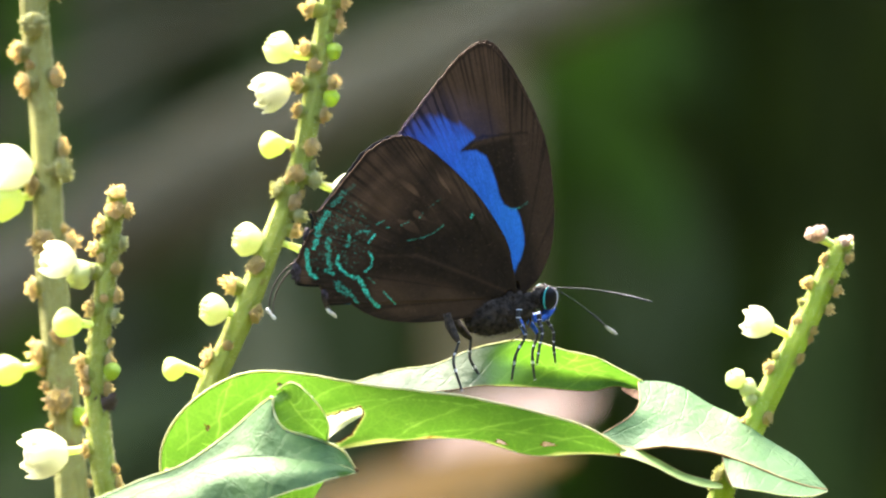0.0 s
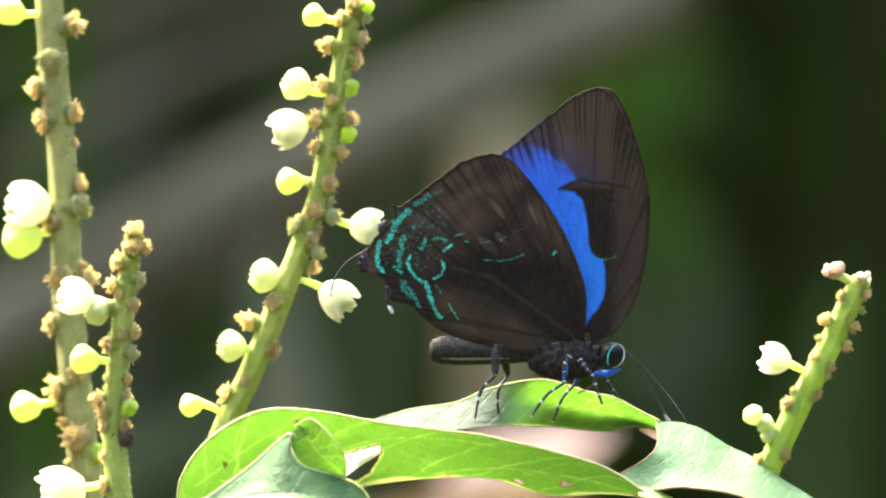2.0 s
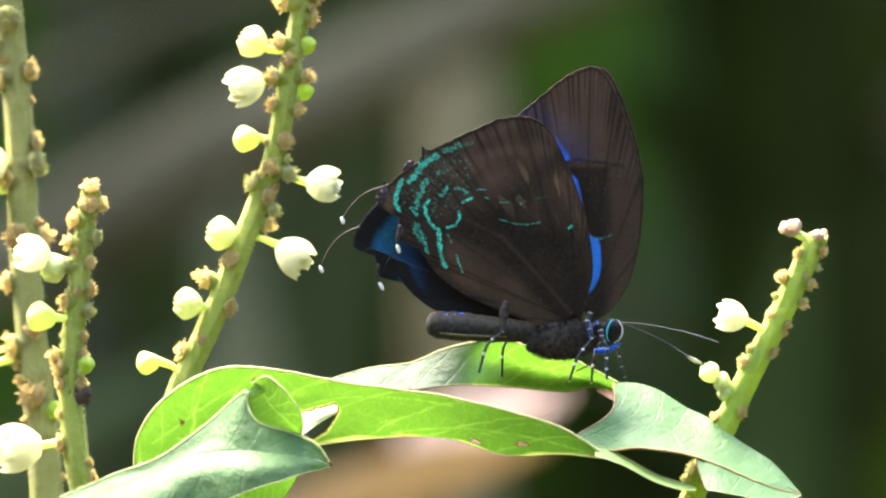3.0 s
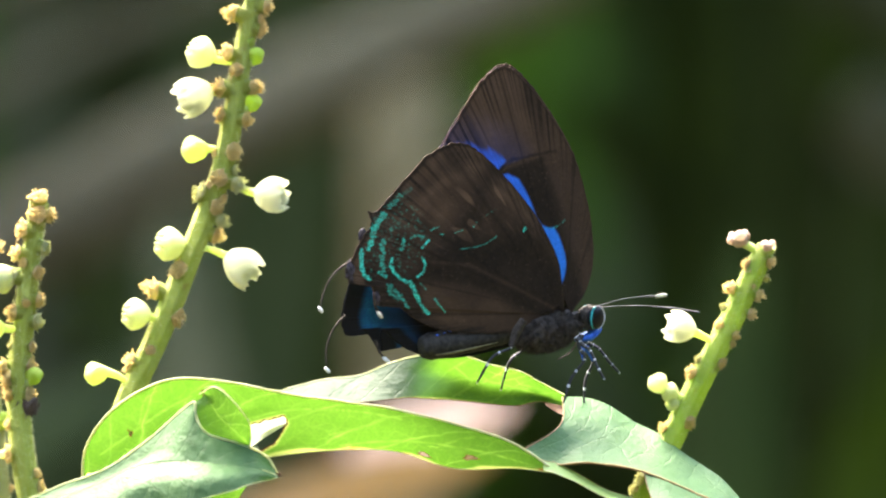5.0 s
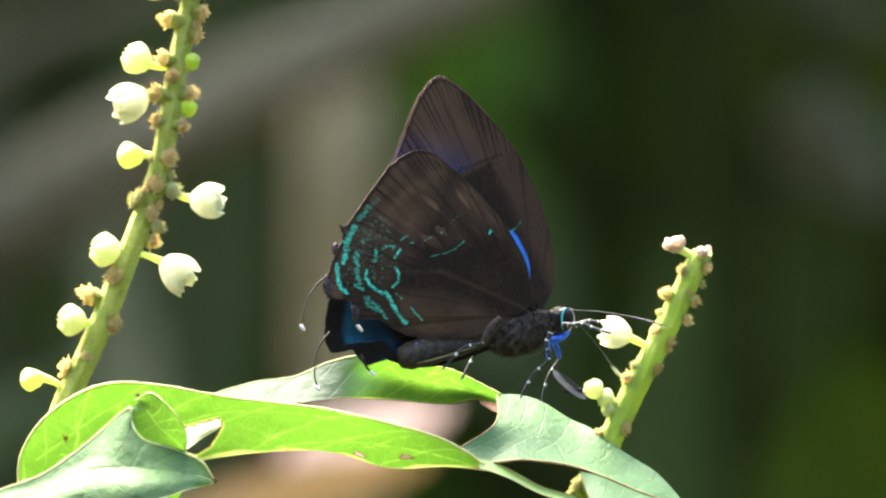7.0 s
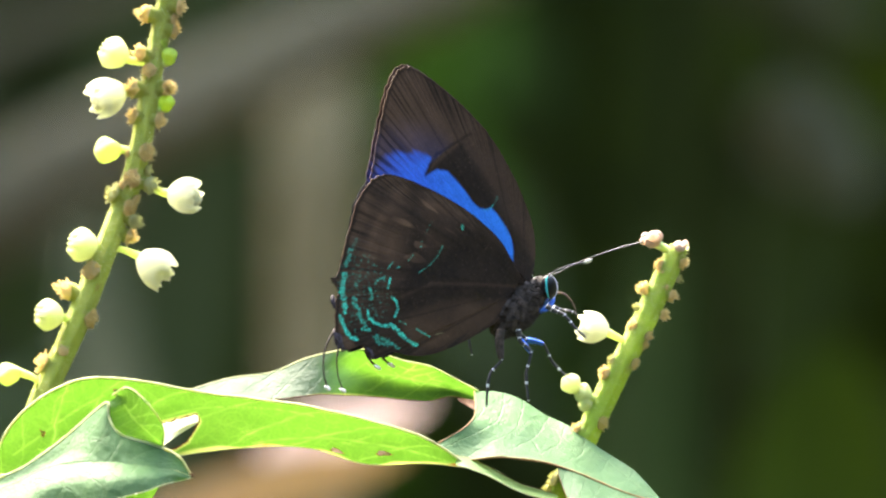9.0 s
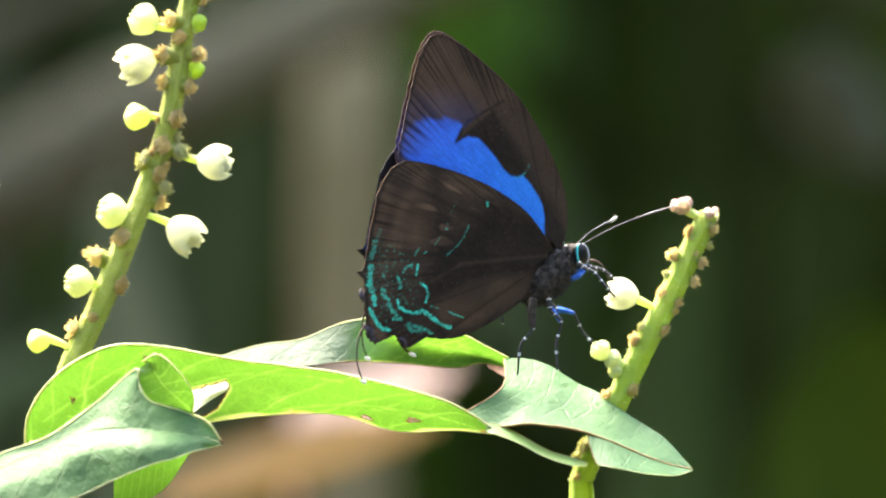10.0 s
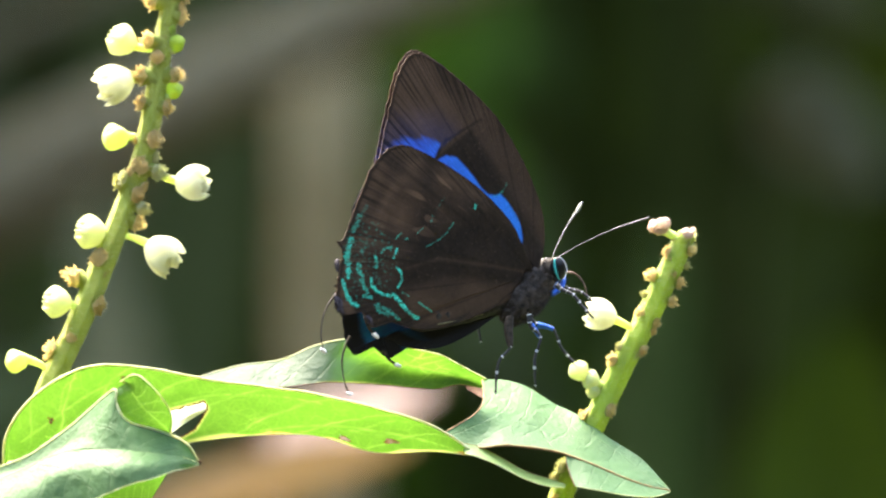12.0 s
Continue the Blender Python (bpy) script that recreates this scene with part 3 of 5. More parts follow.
flower_spike(
    [(-9.3, 24.45), (-9.8, 22.8), (-10.45, 19.55), (-11.1, 16.05), (-11.7, 12.05), (-12.6, 7.55), (-14.05, 3.55), (-15.4, 0.05), (-16.95, -3.95), (-18.85, -8.45), (-20.95, -12.95), (-22.45, -17.95), (-23.3, -22.95)],
    [1.15, 1.1, 1.1, 1.0, 0.95, 0.85, 0.7], 12.0, (-0.035, 0.03),
    [("white", -14.7, 17.85, 1.45, 150), ("open", -15.2, 13.95, 1.8, 200), ("bud", -15.1, 9.2, 1.2, 190), ("white", -17.5, 0.85, 1.5, 170), ("white", -20.45, -5.35, 1.4, 175),
     ("bud", -23.8, -10.6, 1.05, 200), ("green", -9.65, 17.45, 0.75, 70), ("green", -9.9, 13.3, 0.75, 60), ("open", -8.1, 5.2, 1.75, 0), ("open", -10.9, -1.15, 1.8, -40), ("bud", -12.9, 23.85, 1.05, 165),
     ("green", -10.3, 18.65, 0.6, 80), ("green", -8.3, 24.55, 0.7, 60)],
    [(-9.2, 19.8, 0.8), (-8.6, 21.8, 0.8), (-12.45, 17.8, 0.8), (-11.95, 21.3, 0.9), (-13.1, 14.65, 0.9), (-9.6, 14.65, 0.8), (-12.9, 12.3, 0.8), (-10.35, 11.8, 0.8), (-11.8, 9.05, 0.9), (-14.35, 5.3, 1.0),
     (-12.95, 6.45, 0.9), (-10.9, 5.95, 0.8), (-13.35, 4.2, 0.8), (-13.1, 1.55, 0.8), (-12.45, 2.8, 0.7), (-16.35, -1.55, 0.9), (-18.95, -3.05, 0.9), (-16.7, -5.55, 0.9), (-20.7, -9.6, 1.0), (-11.2, 16.3, 0.7), (-9.3, 24.65, 0.9), (-8.6, 23.8, 0.8), (-10.45, 23.55, 0.8)],
    M_STEM, "green hairy flower stalk with cream flowers and buds", 3)
flower_spike(
    [(35.5, 0.65), (34.75, -0.95), (33.35, -3.95), (31.65, -7.45), (29.55, -11.45), (27.4, -15.95), (25.4, -19.95), (24.2, -22.95)],
    [1.05, 1.08, 1.1, 1.08, 1.05, 0.8], 7.0, (0.04, 0.02),
    [("open", 27.8, -6.5, 1.45, 165), ("white", 25.8, -11.35, 0.95, 120), ("white", 26.85, -12.2, 0.85, 150), ("pink", 33, 1.65, 1.1, 120), ("pink", 35.65, 0.95, 0.72, 70), ("pink", 32.2, 1.3, 0.7, 180), ("white", 27.1, -13.2, 0.7, 160),
     ("bud", 25.65, -20.2, 1.1, 70)],
    [(33.7, -0.85, 0.75), (36.0, -0.85, 0.75), (32.15, -2.95, 0.85), (34.95, -3.75, 0.8), (34.2, -5.4, 0.75), (31.2, -6.2, 0.8), (31.75, -4.7, 0.5), (35.5, -2.2, 0.5), (32.9, -7.3, 0.65), (28.7, -10.45, 0.9), (31.6, -9.65, 0.8), (28.4, -14.85, 0.9), (26.4, -15.35, 0.8), (24.55, -19.95, 1.0), (23.8, -20.85, 0.8)],
    M_STEM_YOUNG, "bright green flower stalk with pink-tipped buds beside the leaf tip", 5, 0.88)
flower_spike(
    [(-36.7, 30.05), (-36.4, 25.05), (-35.9, 18.05), (-35.3, 12.05), (-35, 6.05), (-34.8, 0.05), (-34.3, -5.95), (-33.6, -12.95), (-33.1, -17.95), (-32.7, -22.95)],
    [1.5, 1.45, 1.4, 1.3, 1.3, 1.25], 26.0, (-0.05, 0.05),
    [("open", -38.45, 7.15, 2.3, 170), ("bud", -38.8, 4.15, 1.8, 200), ("bud", -38.45, -10.75, 1.4, 190), ("green", -32.2, -14.7, 0.8, -30), ("bud", -39.8, 24.3, 1.4, 160)],
    [(-36.1, 20.15, 1.3), (-37.6, 17.45, 1.1), (-34.2, 15.3, 1.1), (-36.95, 14.55, 1.2), (-33.9, 8.95, 1.0), (-34.35, 6.9, 1.3), (-35.9, 5.55, 1.1), (-34.95, 0.8, 1.3), (-32.8, 0.55, 1.1), (-36.2, -3.45, 1.1), (-35.9, -9.2, 1.3), (-33.6, -13.85, 1.3), (-33.95, -7.95, 1.0), (-34.2, 23.05, 1.2)],
    M_STEM_OLD, "thick olive green flower stalk with few cream buds", 7)
flower_spike(
    [(-28.9, 4.05), (-29.2, 2.05), (-29.7, -1.45), (-30.1, -5.45), (-30.6, -9.95), (-30.6, -14.45), (-30.2, -18.45), (-29.4, -22.95)],
    [1.1, 1.05, 1.0, 0.9, 0.8, 0.6], -4.0, (-0.045, -0.02),
    [("open", -34.2, -0.95, 1.8, 165), ("white", -32.4, -2.25, 1.35, 210), ("bud", -33.2, -6.55, 1.3, 180), ("open", -35.3, -18.1, 2.2, 185), ("green", -29.25, -10.85, 0.75, 60), ("dry", -28.9, -14.05, 1.1, -30)],
    [(-28.9, 4.55, 0.9), (-28.5, 3.45, 0.8), (-29, 3.15, 0.9), (-30.4, 2.15, 0.9), (-28.4, 0.45, 0.8), (-30.9, 0.05, 0.8), (-31.2, -2.05, 0.8), (-28.9, -1.7, 0.7), (-31.3, -5.2, 0.9), (-28.9, -4.05, 0.8), (-28.9, -6.05, 0.8), (-31.7, -11.05, 0.9), (-29.5, -9.95, 0.8),
     (-29.9, -12.45, 0.8), (-32.2, -9.95, 0.7), (-31.6, -17.7, 0.9), (-28.9, -20.7, 0.7), (-31.2, -12.45, 0.7)],
    M_STEM, "short green flower stalk with a withered tan tip", 11)



# ---- the leaves ----
def polygon_gap(poly, x, z):
    """Signed distance (mm) from a point to a convex polygon that runs clockwise, negative within."""
    gap = -1e9
    for (ax, az), (bx, bz) in zip(poly, poly[1:] + poly[:1]):
        ex, ez = bx - ax, bz - az
        gap = max(gap, (ex * (z - az) - ez * (x - ax)) / math.hypot(ex, ez))
    return gap


def loft(name, rails, n=70, m=12, bulge=0.0, wave=0.22, seed=0, bites=(), veins=(), hole=(), pale=None, lines=(), gold=0.0):
    """A leaf surface through rails (lists of points in mm) from edge to edge; bites are holes (u, v, ru, rv) eaten through it, veins are raised ribs ((u, v), (u, v), radius), lines are ribs that run through points (x, z) in mm, gold is the width of the yellowed lower margin."""
    curves = [spline(r, n) for r in rails]
    pts = np.zeros((n, m, 3))
    for i in range(n):
        col = spline([c[i] for c in curves], m) if len(curves) > 2 else np.array([curves[0][i] * (1 - f) + curves[1][i] * f for f in np.linspace(0, 1, m)])
        for j, p in enumerate(col):
            v = j / (m - 1)
            w = noise.noise(Vector((p[0] * 0.25, p[2] * 0.25, seed))) * wave
            w += 0.045 * noise.noise(Vector((p[0] * 1.1, p[2] * 1.1, seed + 5)))
            pts[i, j] = (p[0] + w * 0.3, p[1] - bulge * math.sin(math.pi * v) + w, p[2] + w * 0.4)
    rib = np.zeros((n, m))
    for (u0, v0), (u1, v1), r in veins:
        f = np.linspace(0, 1, 24)
        iu, iv = (u0 + (u1 - u0) * f) * (n - 1), (v0 + (v1 - v0) * f + 0.05 * np.sin(5 * f + u0 * 9)) * (m - 1)
        line = pts[np.clip(iu.round().astype(int), 0, n - 1), np.clip(iv.round().astype(int), 0, m - 1)]
        line = spline(line, 90)
        dist = np.min(np.linalg.norm(pts[:, :, None, :] - line[None, None], axis=3) - 0.3 * r * np.linspace(1, -1, 90), axis=2)
        rib = np.maximum(rib, np.exp(-(np.maximum(dist, 0) / (1.05 * r)) ** 2))
    for way, r in lines:
        run = spline(way, 90)
        dist = np.min(np.hypot(pts[:, :, None, 0] - run[None, None, :, 0], pts[:, :, None, 2] - run[None, None, :, 1]), axis=2)
        rib = np.maximum(rib, np.exp(-(dist / r) ** 2) * np.clip(0.75 + 0.5 * speckle(pts[:, :, 0], pts[:, :, 2], 0.8, seed + 3.0), 0.3, 1))
    # the margin turns yellow along the lower edge and round the eaten hole
    dry = np.zeros((n, m))
    if gold:
        rough_w = gold * np.clip(0.75 + 1.5 * speckle(pts[:, :, 0] * 0.35, pts[:, :, 2] * 0.8, 1.0, seed + 7.0), 0.25, 1.8)
        dry = 1 - step(np.linalg.norm(pts - pts[:, -1:], axis=2) / rough_w, 0.45, 1.0)
    if hole:
        ring = np.array([[polygon_gap(hole, p[0], p[2]) for p in row] for row in pts])
        dry = np.maximum(dry, 1 - step(ring, 0.12, 0.34))
    pts[:, :, 1] -= 0.05 * rib
    pts = pts * MM
    pts[:, :, 2] += H0
    mesh = grid_mesh(name, pts)
    mesh.attributes.new("rib", "FLOAT", "POINT").data.foreach_set("value", rib.ravel().astype(np.float32))
    mesh.attributes.new("dry", "FLOAT", "POINT").data.foreach_set("value", dry.ravel().astype(np.float32))
    sheen = np.zeros((n, m))
    # Paler towards the start of the blade, where sky sheen is painted in.
    if pale:
        u = np.linspace(0, 1, n)[:, None] + 0.05 * np.sin(np.linspace(0, 7, m))[None, :]
        t = np.clip((u - pale[0]) / (pale[1] - pale[0]), 0, 1)
        sheen = 1 - t * t * (3 - 2 * t)
    mesh.attributes.new("pale", "FLOAT", "POINT").data.foreach_set("value", sheen.ravel().astype(np.float32))
    if bites:
        bm = bmesh.new()
        bm.from_mesh(mesh)
        gone = []
        mesh.materials.append(M_LEAF)
        mesh.materials.append(M_SCAR)
        for f in bm.faces:
            k = f.index
            u, v = (k // (m - 1) + 0.5) / (n - 1), (k % (m - 1) + 0.5) / (m - 1)
            c = f.calc_center_median()
            g = polygon_gap(hole, c.x / MM, (c.z - H0) / MM) + 0.12 * noise.noise(Vector((c.x / MM * 1.6, c.z / MM * 1.6, 1.0))) if hole else 9
            if g < 0:
                gone.append(f)
                continue
            if g < 0.14:
                f.material_index = 1
            for bu, bv, ru, rv in bites:
                a = math.atan2((v - bv) / rv, (u - bu) / ru)
                far_out = math.hypot((u - bu) / ru, (v - bv) / rv) / (1 + 0.22 * math.sin(3 * a + 1) + 0.08 * math.sin(7 * a))
                if far_out < 1:
                    gone.append(f)
                    break
                if far_out < 1 + 0.0022 / ru:
                    f.material_index = 1
        bmesh.ops.delete(bm, geom=gone, context="FACES")
        bm.to_mesh(mesh)
        bm.free()
        smooth(mesh)
    return mesh, pts


def blade(name, parent, rails, pivot, label="", rims=(), veins=(), face=None, **kw):
    """One surface of a leaf, with its pale or brown edges, under the leaf."""
    mesh, pts = loft(name, rails, veins=veins, **kw)
    mesh.transform(Matrix.Translation(-pivot))
    ob = part(name, mesh, face or M_LEAF, parent, label)
    for side, mat, r in rims:
        line = pts[:, 0] if side == "top" else pts[:, -1] if side == "low" else pts[0] if side == "start" else pts[-1]
        line = line - np.array(pivot)
        n = len(line)
        wob = [r * MM * (1 + 0.45 * noise.noise(Vector((i * 0.31, 3.1, r)))) for i in range(n)]
        part("leaf_edge", grid_mesh("leaf_edge", tube_points(line, wob, 7), closed_v=True, caps=True), mat, ob, "pale leaf edge" if mat is M_RIM else "brown eaten edge")
    return ob


shoot = tagged(new("leafy_shoot"), "green shoot with two large curled, insect-eaten leaves", "leaf")
shoot.location = (-0.03, -0.01, 0)
PIVOT = mm3((-24.59, -4, -19.61))
FRONT = [[(-24.97, -3, -20.13), (-24.7, -3.6, -17.13), (-22.85, -4, -14.14), (-19.86, -4, -11.9), (-16.63, -3.8, -10.8), (-12.15, -3.4, -11.06), (-7.18, -3, -11.91), (-2.19, -3, -12.51), (2.79, -3, -13.16), (7.78, -2.8, -14.31), (12.76, -2.8, -15.75), (16.49, -3, -18.04)],
         [(-24.92, -3, -20.38), (-23.12, -3, -17.89), (-21.03, -3, -15.9), (-18.14, -2.8, -14.16), (-15.16, -2.4, -13.31), (-11.18, -1.9, -13.52), (-7.19, -1.6, -14.02), (-2.2, -1.5, -14.43), (2.8, -1.5, -14.83), (7.79, -1.6, -15.77), (12.77, -2.2, -16.81), (16.54, -3, -18.19)],
         [(-24.62, -2.8, -20.88), (-22.14, -2.4, -20.89), (-19.16, -2, -19.91), (-15.67, -1.6, -18.67), (-12.69, -1, -18.03), (-9.69, -0.6, -17.74), (-6.7, -0.2, -17.35), (-2.2, 0, -16.85), (2.8, 0, -16.95), (7.8, -0.5, -18.24), (12.78, -1.5, -18.12), (16.59, -3, -18.39)]]
REAR = [[(-9.26, 6, -12.53), (-7.26, 7, -11.69), (-4.24, 8.2, -10.8), (-0.71, 8.6, -10.3), (2.33, 8.8, -9.05), (5.86, 8.6, -8.19), (8.14, 8.4, -8.24), (10.91, 8, -9.1), (13.43, 8, -9.6), (15.69, 7.6, -10.7), (17.8, 7, -11.75)],
        [(-8.75, 5.5, -12.63), (-6.24, 6, -12.18), (-3.47, 6.5, -11.73), (-0.2, 7, -11.44), (2.82, 7.5, -10.63), (5.34, 8.5, -10.18), (7.87, 9.5, -10.29), (10.9, 9.5, -11.05), (13.42, 9.5, -11.2), (15.69, 9, -11.6), (17.8, 8, -12.3)],
        [(-8.25, 5, -12.72), (-5.23, 5, -12.62), (-2.21, 5, -12.72), (0.8, 5.5, -12.53), (3.32, 6.5, -12.23), (5.34, 8.0, -12.24), (7.87, 8.7, -12.36), (10.9, 9.0, -12.61), (13.42, 9.0, -12.71), (15.44, 8.8, -12.31), (17.84, 8.1, -12.8)]]
TIP = [[(17.4, 7, -11.8), (19.3, 8, -11.8), (21.4, 8, -12.4), (24.16, 8, -13.97), (26.2, 7, -14.96), (28.8, 5, -16.85), (31.5, 3, -18.55), (33.95, 1, -21.15)],
       [(17.46, 3.5, -13.65), (19.4, 3.5, -14.3), (21.62, 3.5, -15.05), (23.98, 3.5, -16.0), (26.36, 2.5, -17.1), (29.08, 1.5, -18.6), (31.7, 0.5, -19.9), (34.0, 0, -21.25)],
       [(16.5, 0.4, -14.85), (17.8, 0.2, -15.95), (20.6, 0.2, -16.45), (23.6, 0.2, -17.15), (26.3, -0.4, -18.15), (29.3, -0.4, -19.45), (31.75, -0.4, -20.4), (34.0, 0, -21.3)],
       [(13.9, -1, -16.5), (16.35, -2, -17.65), (19.48, -3, -17.4), (23.22, -3, -17.85), (26.5, -3, -18.8), (29.7, -2, -20.1), (32.0, -1, -20.9), (34.0, 0, -21.35)]]
UNDER = [[(24.6, -2.8, -18.2), (26.5, -3, -18.8), (29.7, -2, -20.1), (32.0, -1, -20.9), (34.0, 0, -21.35)],
         [(24.9, -4.6, -19.6), (27.0, -5, -20.2), (29.9, -3.8, -21.0), (32.2, -2, -21.4), (34.0, -0.2, -21.4)],
         [(25.4, -6.6, -20.9), (27.4, -6.6, -21.2), (30.1, -5, -21.65), (32.4, -3, -21.85), (33.95, -0.4, -21.5)]]
STRIP = [[(15.64, -2.4, -17.35), (16.97, -2.2, -17.6), (18.95, -2.0, -18.55), (21.19, -2.0, -19.7), (23.3, -2.2, -20.35), (24.7, -2.6, -20.75)],
         [(15.65, -3.4, -18.15), (16.76, -4.2, -18.45), (18.75, -4.6, -19.25), (20.99, -4.6, -20.3), (23.1, -4.4, -20.95), (24.6, -4.0, -21.1)]]
big_leaf = [
    blade("leaf_front_half", shoot, FRONT, PIVOT, "sunlit yellow-green half with eaten holes", [("top", M_RIM, 0.11), ("low", M_RIM, 0.05)], n=300, m=60, seed=1, gold=0.34,
          lines=[([(-14.3, -14.9), (-10.1, -14.2), (-8.4, -13.7), (-5.4, -13.3), (-0.7, -13.4), (3.1, -14.0)], 0.07), ([(-2.3, -16.5), (0.5, -16.1), (4.1, -15.95), (7.6, -16.3), (11.2, -16.9), (14.7, -17.8)], 0.08),
                 ([(-23.4, -17.7), (-20.9, -15.9), (-17.9, -13.7), (-15.5, -12.4)], 0.06), ([(-20.2, -16.8), (-17.6, -15.0), (-15.5, -13.5)], 0.05)],
          veins=[((0.22, 0.42), (0.30, 0.08), 0.025), ((0.62, 0.76), (0.73, 0.20), 0.025), ((0.78, 0.70), (0.87, 0.22), 0.025), ((0.16, 0.58), (0.23, 0.92), 0.025)],
          hole=[(-10.4, -14.85), (-7.4, -14.05), (-7.1, -14.6), (-8.1, -16.35), (-9.8, -17.35), (-10.5, -17.25)], bites=[(0.40, 0.30, 0.007, 0.05), (0.19, 0.5, 0.0032, 0.026), (0.845, 0.78, 0.010, 0.04), (0.77, 0.9, 0.008, 0.035)]),
    blade("leaf_rear_half", shoot, REAR, PIVOT, "rear half with an eaten lower edge", [("top", M_RIM, 0.06), ("low", M_SCAR, 0.045)], n=220, m=60, seed=2, pale=(0.42, 0.60), gold=0.16,
          lines=[([(6.4, -10.9), (9.2, -10.4), (11.8, -10.8), (14.9, -11.5)], 0.06), ([(10.3, -10.2), (11.3, -10.8), (12.3, -10.5), (13.2, -10.3), (14.3, -10.0)], 0.05), ([(10.6, -9.6), (11.8, -10.0), (13.0, -9.8), (13.9, -9.6)], 0.05),
                 ([(11.8, -10.8), (12.5, -11.3), (13.5, -11.1), (14.4, -11.2)], 0.045), ([(7.8, -9.4), (8.7, -10.1), (9.4, -10.8)], 0.05), ([(13.2, -10.3), (13.7, -10.8), (14.6, -11.0)], 0.045), ([(8.2, -11.9), (9.0, -11.2), (9.4, -10.5)], 0.045)]),
    blade("leaf_tip", shoot, TIP, PIVOT, "pale upper face of the tip, sky sheen in its colour", [("low", M_TAN, 0.11), ("start", M_TAN, 0.06)], n=110, m=44, seed=3, face=M_TIP, lines=[([(24.9, -15.8), (27.0, -16.4), (30.2, -18.6), (33.0, -20.9)], 0.09)], veins=[((0.10, 0.3), (0.9, 0.7), 0.05), ((0.25, 0.4), (0.42, 0.05), 0.03), ((0.45, 0.5), (0.62, 0.12), 0.03), ((0.35, 0.45), (0.45, 0.9), 0.03)]),
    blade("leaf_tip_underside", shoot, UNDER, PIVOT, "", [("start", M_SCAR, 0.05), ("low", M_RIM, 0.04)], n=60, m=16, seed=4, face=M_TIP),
    blade("leaf_strip", shoot, STRIP, PIVOT, "narrow strip left beside an eaten hole", [("low", M_RIM, 0.05), ("top", M_TAN, 0.04)], n=60, m=10, seed=5, face=M_STRIP),
]
SCAR_BIT = [[(15.83, 7.4, -12.4), (17.03, 6.9, -12.5), (18.53, 6.2, -12.79)], [(16.12, 7, -12.75), (17.22, 6.4, -12.94), (18.52, 5.8, -13.03)], [(16.52, 6.8, -13), (17.41, 5.6, -13.38), (18.24, 4.6, -13.62)]]
scar = blade("leaf_scar", shoot, SCAR_BIT, PIVOT, "brown dried patch where the leaf is eaten", [], n=30, m=12, seed=13, face=M_SCAR)
big_leaf.append(scar)
SCRAP = [[(-10.94, 3, -14.6), (-9.23, 3, -14), (-6.82, 3, -13.6)], [(-10.91, 1, -15.97), (-8.95, 0.5, -15.06), (-6.91, 1.5, -14.37)], [(-10.7, -0.4, -17.14), (-8.9, 0, -15.85), (-7.31, 1, -14.87)]]
scrap = blade("leaf_scrap", shoot, SCRAP, PIVOT, "cream-coloured scrap behind an eaten hole", [], n=30, m=12, seed=12)
scrap.data.materials.clear()
scrap.data.materials.append(M_RIM)
big_leaf.append(scrap)
NEAR_PIVOT = mm3((-29.86, -10, -22.69))
N_TOP = [[(-31.4, -8.4, -22.34), (-27.45, -8.2, -20.66), (-23.98, -8, -19.38), (-21.51, -7.8, -18.09), (-18.53, -8.2, -15.9), (-16.03, -9.2, -13.71), (-14.92, -10.5, -13), (-14.82, -10.8, -14.18), (-13.78, -11.2, -15.6), (-11.06, -11.4, -16.64), (-8.83, -11.6, -17.57), (-7.65, -11.6, -19.2)],
         [(-30.85, -9, -22.5), (-26.89, -8.9, -21.01), (-23.42, -8.8, -20.01), (-20.95, -8.8, -18.92), (-18.72, -9.3, -17.48), (-16.97, -10.3, -16.48), (-15.73, -11.3, -16.12), (-14.49, -11.8, -16.46), (-13.01, -12, -16.95), (-10.8, -11.9, -17.56), (-8.83, -11.8, -18.3), (-7.6, -11.6, -19.3)],
         [(-30.32, -10, -22.67), (-26.36, -10, -21.27), (-23.14, -10, -19.98), (-20.9, -10.2, -18.88), (-18.91, -10.6, -18.27), (-17.17, -11.6, -18.06), (-15.69, -12.4, -18.05), (-13.96, -12.8, -18.14), (-12.49, -12.9, -18.3), (-10.54, -12.6, -18.56), (-8.83, -12.1, -18.93), (-7.6, -11.7, -19.39)]]
